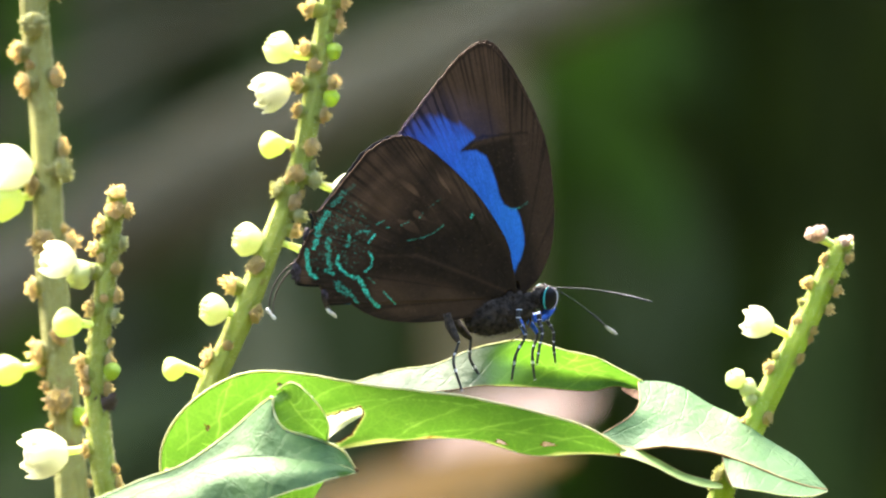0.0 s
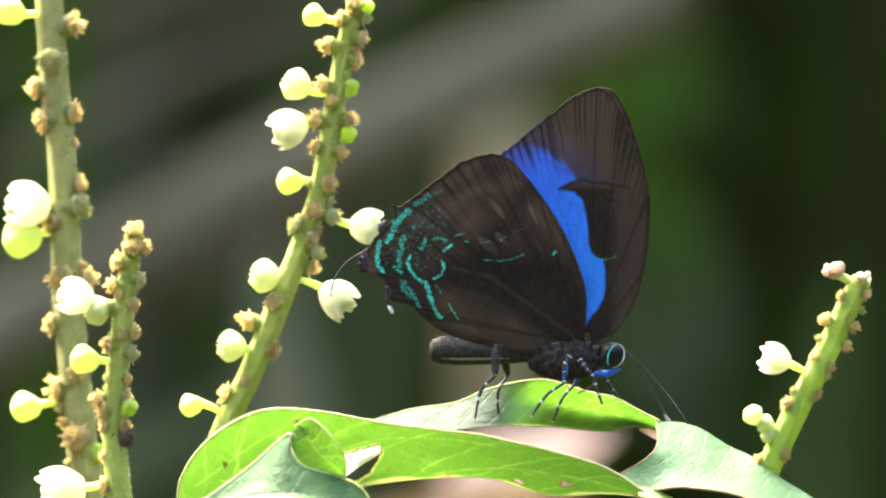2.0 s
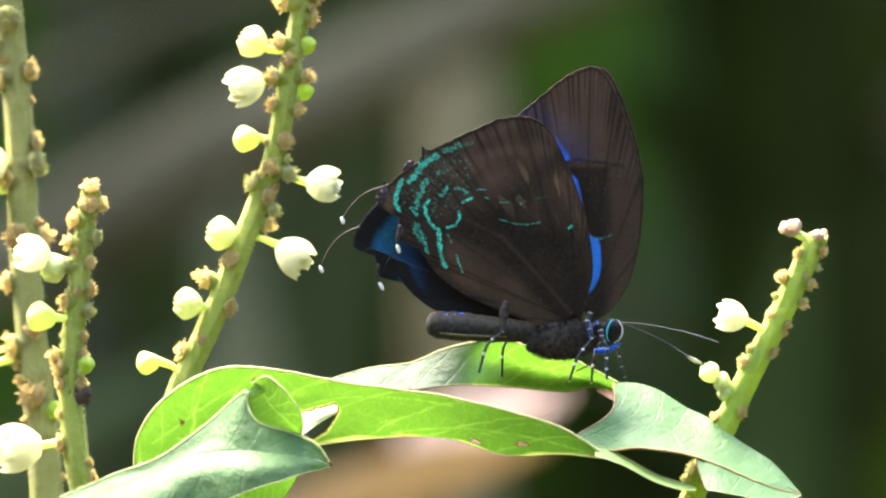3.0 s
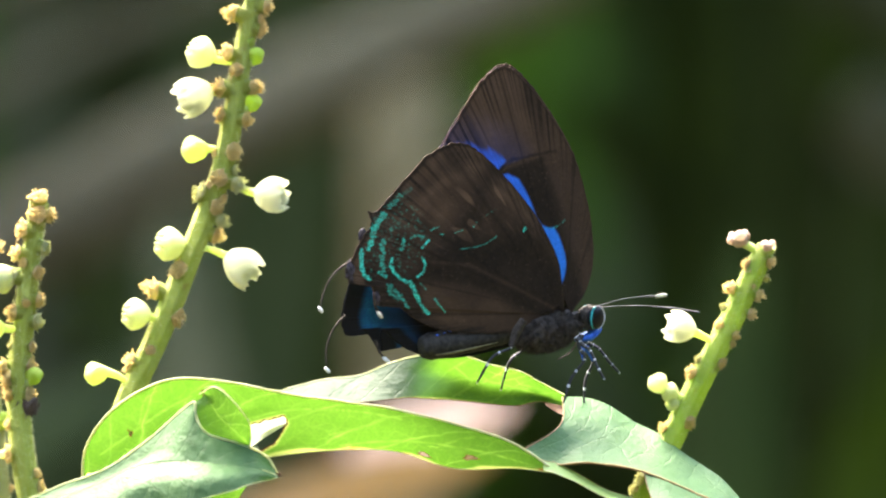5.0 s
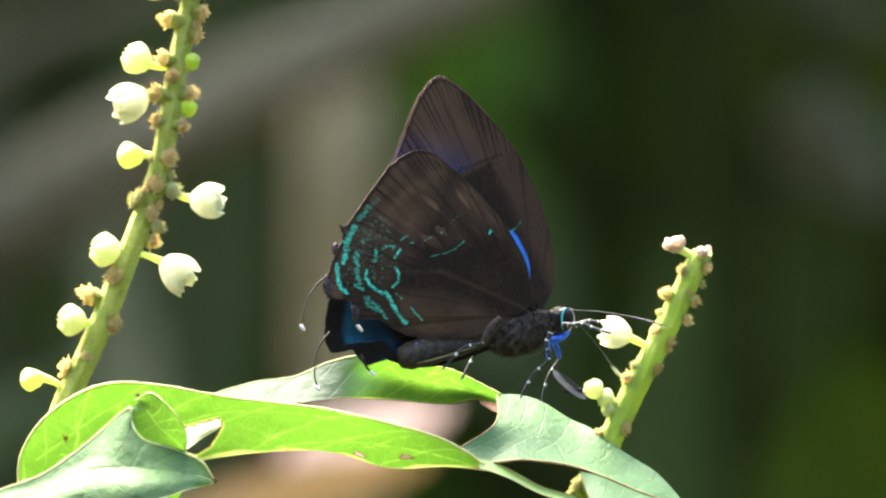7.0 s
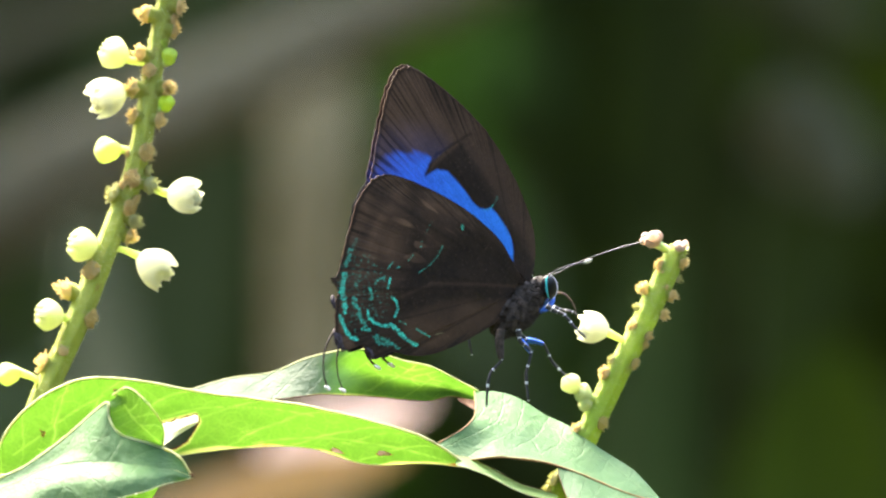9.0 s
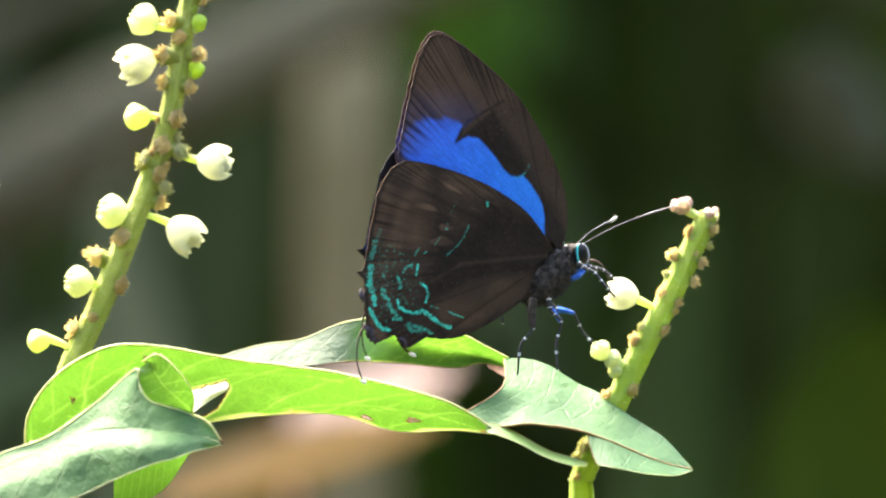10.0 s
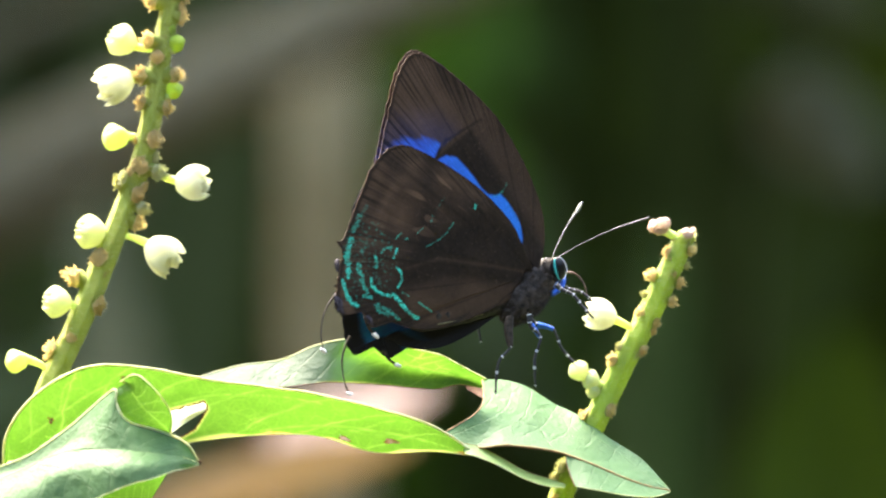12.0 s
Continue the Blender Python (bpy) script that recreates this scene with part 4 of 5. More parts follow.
N_LOW = [[(-30.32, -10, -22.67), (-26.36, -10, -21.27), (-23.14, -10, -19.98), (-20.9, -10.2, -18.88), (-18.91, -10.6, -18.27), (-17.17, -11.6, -18.06), (-15.69, -12.4, -18.05), (-13.96, -12.8, -18.14), (-12.49, -12.9, -18.3), (-10.54, -12.6, -18.56), (-8.83, -12.1, -18.93), (-7.6, -11.7, -19.39)],
         [(-29.24, -12.6, -24.07), (-25.29, -12.8, -22.83), (-22.33, -13, -21.84), (-20.36, -13.2, -20.85), (-18.38, -13.6, -20.1), (-16.65, -14.4, -19.69), (-15.17, -14.9, -19.49), (-13.7, -15, -19.4), (-12.23, -14.8, -19.41), (-10.43, -13.8, -19.24), (-8.82, -12.5, -19.37), (-7.6, -11.8, -19.49)],
         [(-27.65, -14, -26.42), (-24.22, -14.2, -25.44), (-21.52, -14.4, -24.46), (-19.32, -14.4, -23.73), (-17.35, -14.8, -22.74), (-15.63, -15.4, -21.91), (-14.17, -15.6, -21.32), (-12.95, -15.6, -20.94), (-11.73, -15.2, -20.67), (-10.03, -14.2, -20.11), (-8.73, -12.4, -19.82), (-7.6, -11.9, -19.54)]]
N_FLAP = [[(-14.83, -10.4, -13), (-15.02, -10.6, -13.54), (-14.72, -10.8, -14.52), (-13.63, -11.1, -15.65), (-11.8, -11.3, -16.44), (-10.07, -11.4, -17.13)],
          [(-14.03, -10.8, -12.3), (-13.28, -11.4, -13.03), (-12.54, -11.6, -14.02), (-11.65, -11.6, -15), (-10.96, -11.4, -15.9), (-10.17, -11, -16.74)],
          [(-14.52, -10.8, -12.3), (-13.12, -12.2, -11.64), (-11.63, -13.2, -12.76), (-10.45, -13, -14.24), (-9.96, -12.4, -15.34), (-10.07, -11.2, -16.94)]]
N_BELOW = [[(-17.03, -9, -22.72), (-15.05, -9, -21.53), (-13.07, -9, -20.74), (-10.59, -9.5, -20.13)], [(-17.07, -7, -25.75), (-14.59, -7, -24.76), (-12.35, -7, -23.27), (-10.35, -9, -20.25)]]
near_leaf = [
    blade("curled_leaf_upper", shoot, N_TOP, NEAR_PIVOT, "curled leaf, sky sheen in the colour of its pale upper face", [("top", M_RIM, 0.10), ("end", M_SCAR, 0.22)], n=140, m=40, seed=6, wave=0.4, face=M_PALE, veins=[((0.2, 0.5), (0.75, 0.62), 0.04), ((0.42, 0.55), (0.55, 0.12), 0.03), ((0.55, 0.6), (0.66, 0.1), 0.03), ((0.3, 0.52), (0.4, 0.1), 0.03)]),
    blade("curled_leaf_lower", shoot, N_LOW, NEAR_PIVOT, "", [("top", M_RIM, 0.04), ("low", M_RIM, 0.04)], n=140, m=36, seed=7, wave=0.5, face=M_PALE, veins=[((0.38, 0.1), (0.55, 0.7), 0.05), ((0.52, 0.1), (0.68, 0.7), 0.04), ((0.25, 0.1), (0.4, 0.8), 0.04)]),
    blade("curled_leaf_flap", shoot, N_FLAP, NEAR_PIVOT, "rolled-over flap with light shining through", [("low", M_RIM, 0.06)], n=90, m=40, seed=8, veins=[((0.2, 0.35), (0.95, 0.6), 0.05), ((0.4, 0.4), (0.55, 0.92), 0.035), ((0.55, 0.45), (0.75, 0.95), 0.035), ((0.3, 0.38), (0.35, 0.9), 0.035)]),
    blade("curled_leaf_under", shoot, N_BELOW, NEAR_PIVOT, "", [], n=30, m=10, seed=9),
]
for ob in big_leaf:
    ob.location = PIVOT - shoot.location
for ob in near_leaf:
    ob.location = NEAR_PIVOT - shoot.location
# the stem from the ground up to the leaves, and their stalks, all below the view
foot = Vector(shoot.location)
stem_top = mm3((-27.02, -6, -27.76))
part("stem", tube("stem", [foot - foot, Vector((0.004, 0.0, 0.4)), stem_top - foot - Vector((0.004, 0, 0.25)), stem_top - foot], [2.6 * MM, 2.2 * MM, 1.4 * MM], 12, 40, 0.1), M_STEM, shoot)
part("petiole", tube("petiole", [stem_top - foot, mm3((-25.95, -5, -22.82)) - foot, PIVOT - foot + Vector((0.0006, 0, 0))], [0.7 * MM, 0.55 * MM], 10), M_STEM, shoot)
part("petiole", tube("petiole", [stem_top - foot, mm3((-29.37, -10, -25.66)) - foot, NEAR_PIVOT - foot + Vector((0.001, 0, 0))], [0.7 * MM, 0.55 * MM], 10), M_STEM, shoot)



# ---- the butterfly ----
def wing_material(name, dark, brown, violet, azure, teal, rough):
    n = Nodes(name)
    pat = n.add("Attribute", attribute_name="pattern")
    col = n.add("SeparateColor", {0: pat.outputs["Color"]})
    tc = n.add("TexCoord")
    sep = n.add("SeparateXYZ", {0: tc.outputs["Object"]})
    grain, fine = n.noise(900, 3), n.noise(9000, 2)
    scales = n.noise(4200, 2)
    base = n.mix(col.outputs[2], dark, brown)
    base = n.mix(n.math("MULTIPLY", fine, 0.6), base, tuple(0.4 * x for x in dark))
    base = n.mix(n.ramp(scales, (0.62, (0, 0, 0)), (0.74, (0.16, 0.16, 0.16))), base, tuple(1.3 * x for x in brown))
    high = n.ramp(n.math("MULTIPLY", sep.outputs[2], 45.0), (0.30, (0, 0, 0)), (0.72, (1, 1, 1)))
    blue = n.mix(high, azure, violet)
    blue = n.mix(n.math("MULTIPLY", grain, 0.4), blue, tuple(min(1, 1.5 * x + 0.01) for x in azure))
    spark = n.ramp(n.math("ADD", n.math("MULTIPLY", fine, 0.7), n.math("MULTIPLY", scales, 0.3)), (0.38, (0.45, 0.45, 0.45)), (0.56, (1, 1, 1)))
    dim = n.mix(0.55, dark, azure)
    base = n.mix(col.outputs[0], base, n.mix(spark, dim, blue))
    glint = n.ramp(n.math("ADD", n.math("MULTIPLY", fine, 0.65), n.math("MULTIPLY", scales, 0.35)), (0.42, (0.10, 0.10, 0.10)), (0.54, (1, 1, 1)))
    base = n.mix(n.math("MULTIPLY", col.outputs[1], glint), base, n.mix(grain, tuple(0.6 * x for x in teal), tuple(min(1, 1.3 * x) for x in teal)))
    n.set(Base_Color=base, Roughness=rough, Specular_IOR_Level=0.12)
    n.bump(n.math("ADD", n.math("MULTIPLY", pat.outputs["Alpha"], 1.0), n.math("MULTIPLY", fine, 0.5)), 0.0001, 0.6)
    return n.mat


M_WING = wing_material("wing_dark_brown", (0.0085, 0.0064, 0.0053), (0.165, 0.096, 0.058), (0.03, 0.095, 0.62), (0.004, 0.19, 0.70), (0.005, 0.72, 0.52), 0.55)
M_WING_UPPER = wing_material("wing_upper_blue", (0.006, 0.006, 0.007), (0.02, 0.018, 0.018), (0.02, 0.06, 0.5), (0.0, 0.08, 0.26), (0.0, 0.14, 0.16), 0.5)


def fur_material(name, a, b, rough=0.8):
    n = Nodes(name)
    f = n.noise(2500, 3)
    n.set(Base_Color=n.ramp(f, (0.3, a), (0.7, b)), Roughness=rough, Specular_IOR_Level=0.2)
    n.bump(f, 0.0001, 0.8)
    return n.mat


M_FUR = fur_material("body_black_fur", (0.006, 0.005, 0.0045), (0.070, 0.055, 0.044))
M_LOBE = fur_material("lobe_grey_violet", (0.010, 0.008, 0.009), (0.075, 0.06, 0.07))
M_BELLY = fur_material("abdomen_grey", (0.013, 0.012, 0.011), (0.038, 0.034, 0.028))
M_BELLYLINE = fur_material("flank_cream", (0.07, 0.062, 0.03), (0.16, 0.14, 0.07))
M_BLUE = fur_material("scales_blue", (0.006, 0.045, 0.26), (0.02, 0.14, 0.60), 0.45)
M_TEALRING = fur_material("eye_ring_teal", (0.0, 0.28, 0.30), (0.02, 0.45, 0.42), 0.4)
M_CLUB = fur_material("club_lit_grey", (0.24, 0.24, 0.21), (0.46, 0.46, 0.42))
M_WHITE = fur_material("scales_white", (0.65, 0.65, 0.66), (0.82, 0.82, 0.82), 0.6)
M_EYE = Nodes("eye_black").set(Base_Color=(0.006, 0.006, 0.007), Roughness=0.35, Specular_IOR_Level=0.2).mat


def banded_material(name, bands, share):
    """Black with narrow white rings along the length."""
    n = Nodes(name)
    uv = n.add("UVMap", uv_map="uv")
    sep = n.add("SeparateXYZ", {0: uv.outputs[0]})
    wobble = n.math("MULTIPLY", n.noise(700, 2), 0.22)
    ring = n.ramp(n.math("ADD", n.math("PINGPONG", n.math("MULTIPLY", sep.outputs[0], bands), 0.5), wobble), (share, (1, 1, 1)), (share + 0.05, (0, 0, 0)))
    n.set(Base_Color=n.mix(ring, (0.010, 0.012, 0.014), (0.52, 0.54, 0.56)), Roughness=0.6)
    return n.mat


M_LEG = banded_material("leg_banded", 6.0, 0.135)
M_ANTENNA = banded_material("antenna_banded", 26.0, 0.10)


def inside(poly, x, z):
    """Signed distance (mm) to a closed polygon, positive within."""
    poly = np.array(poly)
    best, odd = np.full(x.shape, 1e9), np.zeros(x.shape, bool)
    for (ax, az), (bx, bz) in zip(poly, np.roll(poly, -1, 0)):
        ex, ez = bx - ax, bz - az
        t = np.clip(((x - ax) * ex + (z - az) * ez) / (ex * ex + ez * ez + 1e-9), 0, 1)
        best = np.minimum(best, np.hypot(x - ax - t * ex, z - az - t * ez))
        cross = ((az > z) != (bz > z)) & (x < ex * (z - az) / (ez if abs(ez) > 1e-9 else 1e-9) + ax)
        odd ^= cross
    return np.where(odd, best, -best)


def along(line, x, z):
    """Distance (mm) to an open line."""
    best = np.full(x.shape, 1e9)
    for (ax, az), (bx, bz) in zip(line, line[1:]):
        ex, ez = bx - ax, bz - az
        t = np.clip(((x - ax) * ex + (z - az) * ez) / (ex * ex + ez * ez + 1e-9), 0, 1)
        best = np.minimum(best, np.hypot(x - ax - t * ex, z - az - t * ez))
    return best


def wing_mesh(name, outline, root, pattern, cup, ripple, n=860, m=190):
    """A wing as a fan from its root to a smooth outline (mm, in the body's plane), gently cupped, with a colour pattern."""
    rim = spline(outline, n)
    s = np.linspace(0.02, 1, m) ** 0.8
    root = np.array(root, float)
    x = root[0] + s[None, :] * (rim[:, 0] - root[0])[:, None]
    z = root[1] + s[None, :] * (rim[:, 1] - root[1])[:, None]
    around = np.linspace(0, 1, n)[:, None] + 0 * x
    out = s[None, :] + 0 * x
    edge = 0.10 * speckle(around * 90, out * 0.2, 1.0, 4.0) * step(out, 0.93, 1.0)
    x, z = x + edge * (rim[:, 0] - root[0])[:, None] / 12, z + edge * (rim[:, 1] - root[1])[:, None] / 12
    veins = np.abs(np.sin(around * math.pi * ripple)) ** 60
    y = cup * np.sin(math.pi * np.clip(out, 0, 1) * 0.5) * np.sin(math.pi * around) + 0.05 * veins + 0.05 * speckle(x, z, 0.35, 2.0)
    pts = np.stack([x, y, z], -1) * MM
    mesh = grid_mesh(name, pts)
    col = np.zeros((n, m, 4))
    blue, teal, brown = pattern(x, z, around, out)
    brown = np.clip(brown * (1 - 0.5 * veins * step(out, 0.15, 0.4)) + 0.05 * speckle(x, z, 2.2, 14.0), 0, 1)
    col[..., 0], col[..., 1], col[..., 2], col[..., 3] = blue, teal, brown, veins + 0.4 * streaks(around, out, 6.5, 115)
    attr = mesh.attributes.new("pattern", "FLOAT_COLOR", "POINT")
    attr.data.foreach_set("color", col.reshape(-1).astype(np.float32))
    return mesh


FORE = [(0.6, -0.35), (2.25, 0.75), (3.75, 2.85), (4.7, 5.75), (5.15, 9), (5.2, 12.5), (4.5, 16.1), (3.15, 20.05), (2, 22.1), (0.85, 22.6), (-1, 21.95), (-3.45, 20.15), (-5.95, 18.1), (-8, 16.25), (-8.6, 14.5), (-7.5, 11.25), (-5, 6.75), (-2, 1.75), (-0.4, -0.35)]
HIND = [(-0.3, -0.35), (-0.15, 2.25), (-0.28, 4.9), (-1.68, 8.8), (-3.72, 12.3), (-5.75, 15.0), (-7.15, 16.3), (-8.75, 16.65), (-10.9, 16.1), (-13.15, 14.6), (-15.25, 13), (-16.75, 11.95), (-17.4, 12.15), (-17.3, 11), (-18.4, 9.85), (-19.25, 8.75), (-19.9, 7.65), (-20, 6.35), (-19.25, 5.95), (-18.35, 6.15), (-17.85, 4.25), (-17.5, 3.65), (-17.15, 5), (-16.6, 5.35), (-15.8, 3.5), (-14.4, 1.9), (-12.25, 0.55), (-8.65, -0.5), (-4, -1.15), (-0.9, -0.85)]
BAND = [(-7.77, 15.63), (-7.42, 16.58), (-6.57, 17.33), (-5.32, 17.63), (-4.17, 17.28), (-2.82, 16.38), (-1.67, 15.58), (-0.97, 14.43), (-1.92, 13.88), (-2.47, 13.53), (-1.17, 13.28), (-0.42, 12.53), (-0.17, 11.28), (0.03, 10.03), (0.08, 8.78), (0.33, 7.93), (0.83, 7.43), (1.38, 7.23), (1.58, 6.28), (1.58, 4.78), (1.38, 3.78), (0.83, 2.78), (0.18, 1.98), (-0.32, 1.08), (-0.77, 0.53), (-1.57, 1.98), (-2.82, 6.28), (-4.57, 10.03), (-6.82, 13.53)]
# teal marks of the hindwing: line, half width in mm, strength
TEAL = [([(-14.22, 12.88), (-14.77, 12.48), (-15.27, 12.18)], 0.3, 0.42), ([(-15.97, 11.53), (-16.42, 11.18), (-16.82, 10.73)], 0.34, 0.75), ([(-17.12, 10.53), (-17.27, 9.88)], 0.3, 0.85),
        ([(-17.42, 9.53), (-17.87, 8.88)], 0.26, 1), ([(-18.52, 8.78), (-18.67, 8.03), (-18.72, 7.28), (-18.62, 6.68), (-18.27, 6.23)], 0.22, 1), ([(-14.67, 10.58), (-15.57, 10.13)], 0.22, 0.25),
        ([(-16.27, 9.28), (-16.62, 8.78), (-16.47, 8.28)], 0.26, 0.62), ([(-16.82, 7.98), (-16.77, 7.28), (-16.72, 6.73)], 0.24, 0.7), ([(-17.12, 6.58), (-16.62, 6.13)], 0.2, 0.75),
        ([(-14.42, 9.08), (-14.82, 8.23)], 0.2, 0.6), ([(-15.82, 7.58), (-16.02, 7.03), (-15.82, 6.38), (-15.32, 5.78), (-14.77, 5.28)], 0.17, 1), ([(-14.47, 5.27), (-14.12, 4.32), (-13.87, 3.42), (-13.52, 2.67), (-13.07, 2.12)], 0.21, 1),
        ([(-13.67, 9.08), (-13.17, 9.23), (-12.52, 8.93)], 0.15, 0.45), ([(-12.12, 8.58), (-12.82, 8.03)], 0.13, 0.95), ([(-12.97, 7.18), (-12.77, 6.58), (-13.02, 5.88), (-13.67, 5.58)], 0.12, 1),
        ([(-11.77, 9.38), (-11.02, 9.58)], 0.08, 0.6), ([(-10.92, 8.88), (-10.67, 8.83)], 0.09, 0.5), ([(-9.57, 8.73), (-8.77, 8.88)], 0.06, 0.6),
        ([(-7.72, 8.98), (-7.37, 9.28)], 0.08, 0.7), ([(-6.82, 9.63), (-5.47, 10.08)], 0.035, 0.5), ([(-9.32, 7.23), (-7.82, 7.13), (-6.77, 7.28), (-5.67, 7.73)], 0.05, 0.75),
        ([(-3.12, 7.73), (-2.82, 7.98)], 0.11, 1), ([(-13.47, 4.93), (-13.07, 4.33)], 0.09, 0.5), ([(-12.37, 3.33), (-12.02, 2.68), (-11.52, 1.98)], 0.09, 0.85),
        ([(-16.47, 5.13), (-16.07, 4.58), (-15.62, 4.08)], 0.36, 0.38), ([(-15.72, 4.33), (-15.22, 3.58), (-14.92, 2.98)], 0.17, 0.5), ([(-13.07, 13.38), (-13.97, 12.98)], 0.2, 0.14)]


def streaks(around, out, seed, density=95):
    """Fine dark hairs that run in to the wing from its margin, each of its own length and weight; 0 on a hair, 1 between."""
    cell = around * density + 0.9 * speckle(around * 40, out * 2.0, 1.0, seed)
    hair = np.round(cell)
    near = np.abs(cell - hair) * 2
    reach = 0.30 + 0.34 * speckle(hair * 3.7, 0 * out, 1.0, seed + 1)
    weight = np.clip(0.62 + 0.9 * speckle(hair * 5.3, 0 * out, 1.0, seed + 2), 0.1, 1)
    width = 0.45 + 0.5 * np.clip(speckle(hair * 7.9, 0 * out, 1.0, seed + 3), -0.5, 0.7)
    return 1 - weight * (1 - step(near, 0.12, 0.12 + width)) * step(out, 1 - reach, 1.05 - reach * 0.45)


def fore_pattern(x, z, around, out):
    top = step(z, 13.75, 16.75)
    d = inside(BAND, x, z) + (0.08 + 0.34 * top) * speckle(around * 110, out * 3, 1.0, 9.0)
    hairs = streaks(around, out, 5.0, 62)
    fine = streaks(around, out, 15.0, 210)
    # the band: crisp below, frayed and dull where it runs out towards the margin
    fade = 1 - 0.30 * step(x, -4.0, -1.2) * step(z, 14.0, 15.5) - 0.35 * step(z, 16.3, 17.8)
    fade = fade * (1 - 0.45 * step(out, 0.80, 0.98) * top)
    comb = 0.82 + 0.18 * step(speckle(around * 230, out * 16, 1.0, 41.0), -0.2, 0.25)
    blue = step(d, -0.10 - 0.30 * top, 0.16 + 0.35 * top) * fade * comb * (1 - 0.85 * top * (1 - hairs))
    halo = 0.055 * step(d, -3.4, 0.0) * step(z, 13.9, 14.2) * (0.3 + 0.7 * hairs)
    upper = step(z, 13.45, 13.85)
    cloud = np.clip(0.5 + 0.9 * speckle(x, z, 0.35, 12.0), 0, 1)
    margin = step(out, 0.50, 0.95)
    lead = step(x, 1.6, 3.0)
    brown = (0.20 + 0.16 * cloud + 0.42 * margin * (1 - 0.6 * lead)) * (0.42 + 0.58 * upper) * (0.03 + 0.97 * hairs) * (0.55 + 0.45 * fine)
    brown = brown + 0.20 * lead * (1 - upper) * (0.7 + 0.3 * fine) + 0.14 * step(x, 0, 2.5) * upper * (1 - margin)
    bar = along([(-2.57, 13.55), (-1.6, 14.0), (-0.55, 14.33), (0.45, 14.18), (1.7, 14.0), (3.7, 13.68)], x, z)
    line = np.exp(-((bar + 0.1 * speckle(x, z, 1.5, 6.0)) / 0.15) ** 2)
    patch = step(inside([(-1.15, 13.5), (2.45, 13.6), (2.6, 8.25), (1.75, 7.25), (0.95, 7.35), (0.1, 10.5)], x, z), -0.25, 0.35)
    brown = np.clip(brown * (1 - 0.7 * line) * (1 - 0.38 * patch), 0, 1) * step(out, 0.995, 0.975) + 0.55 * step(out, 0.988, 0.996)
    teal = 0.45 * np.exp(-(along([(0.45, 7.55), (1.2, 7.2), (2.0, 7.3), (2.5, 7.55)], x, z) / 0.07) ** 2) * step(speckle(x, z, 5.0, 8.0), -0.2, 0.1)
    return np.maximum(blue * (1 - 0.8 * line), halo), teal, brown


def hind_pattern(x, z, around, out):
    teal = np.zeros(x.shape)
    sp = 0.5 * speckle(x, z, 3.0, 3.0) + 0.6 * speckle(x, z, 7.0, 5.0) + 0.35 * speckle(x, z, 13.0, 6.0)
    for line, w, power in TEAL:
        d = along(line, x, z)
        teal = np.maximum(teal, power * step(0.86 * w - d + 0.9 * w * sp, -0.02, 0.06) * step(sp, -0.55 * power - 0.1, -0.08 * power + 0.05))
    teal = np.maximum(teal, 0.34 * step(sp, 0.24, 0.44) * step(inside([(-17.57, 11.68), (-13.82, 13.53), (-12.07, 10.53), (-12.07, 8.28), (-14.82, 5.28), (-18.97, 6.28)], x, z), -0.2, 0.6))
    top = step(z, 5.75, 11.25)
    cloud = np.clip(0.5 + 0.9 * speckle(x, z, 0.4, 13.0), 0, 1)
    margin = step(out, 0.55, 0.82)
    bands = 0.5 + 0.5 * np.sin(out * 46 + 4 * speckle(x, z, 0.3, 21.0))
    mottle = np.clip(0.4 + 1.1 * speckle(x, z, 1.3, 19.0), 0, 1)
    hairs = streaks(around, out, 7.0, 70)
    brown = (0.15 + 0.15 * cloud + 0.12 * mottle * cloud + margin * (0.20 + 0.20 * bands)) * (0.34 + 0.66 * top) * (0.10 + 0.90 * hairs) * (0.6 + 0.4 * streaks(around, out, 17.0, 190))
    # a dark bar across the middle, smooth grey hair towards the body, a greyish lobe at the tails
    bar = np.exp(-(along([(-5, 13.75), (-7.5, 10.25), (-9.5, 6.75)], x, z) / 1.1) ** 2)
    anal = step(inside([(-13.5, 5.25), (-9, 4.25), (-2, -0.5), (-4, -1.75), (-14, 1.5)], x, z), -0.4, 0.8)
    lobe = step(inside([(-20.4, 9.25), (-18.8, 9.35), (-18.6, 5.75), (-20.4, 5.65)], x, z), -0.1, 0.3)
    seam = np.exp(-(along([(-1.0, 0.2), (-4.5, 2.8), (-8.5, 5.6), (-12.0, 6.6)], x, z) / 0.16) ** 2)
    dash = step(speckle(around * 60, out * 9, 1.0, 31.0), 0.24, 0.40) * step(out, 0.4, 0.6) * step(out, 0.85, 0.7) * top
    brown = brown * (1 - 0.6 * bar) + anal * (0.20 + 0.12 * cloud) * (0.75 + 0.25 * hairs) + 0.45 * lobe + 0.65 * dash + 0.16 * seam
    return 0 * x, teal, np.clip(brown, 0, 1) * step(out, 0.995, 0.97) + 0.5 * step(out, 0.990, 0.997)


def upper_pattern(x, z, around, out):
    blue = step(x, -13.0, -16.2) * step(out, 0.93, 0.88) * step(out, 0.55, 0.72) * (0.55 + 0.45 * speckle(x, z, 0.4, 8.0))
    edge = step(np.hypot(x - -15.9, z - 12.35), 1.3, 0.7) * step(out, 0.995, 0.97)
    return np.maximum(blue, edge), 0.4 * step(x, -14.0, -16.5) * step(out, 0.75, 0.88) * step(out, 0.93, 0.89), 0.15 + 0 * x


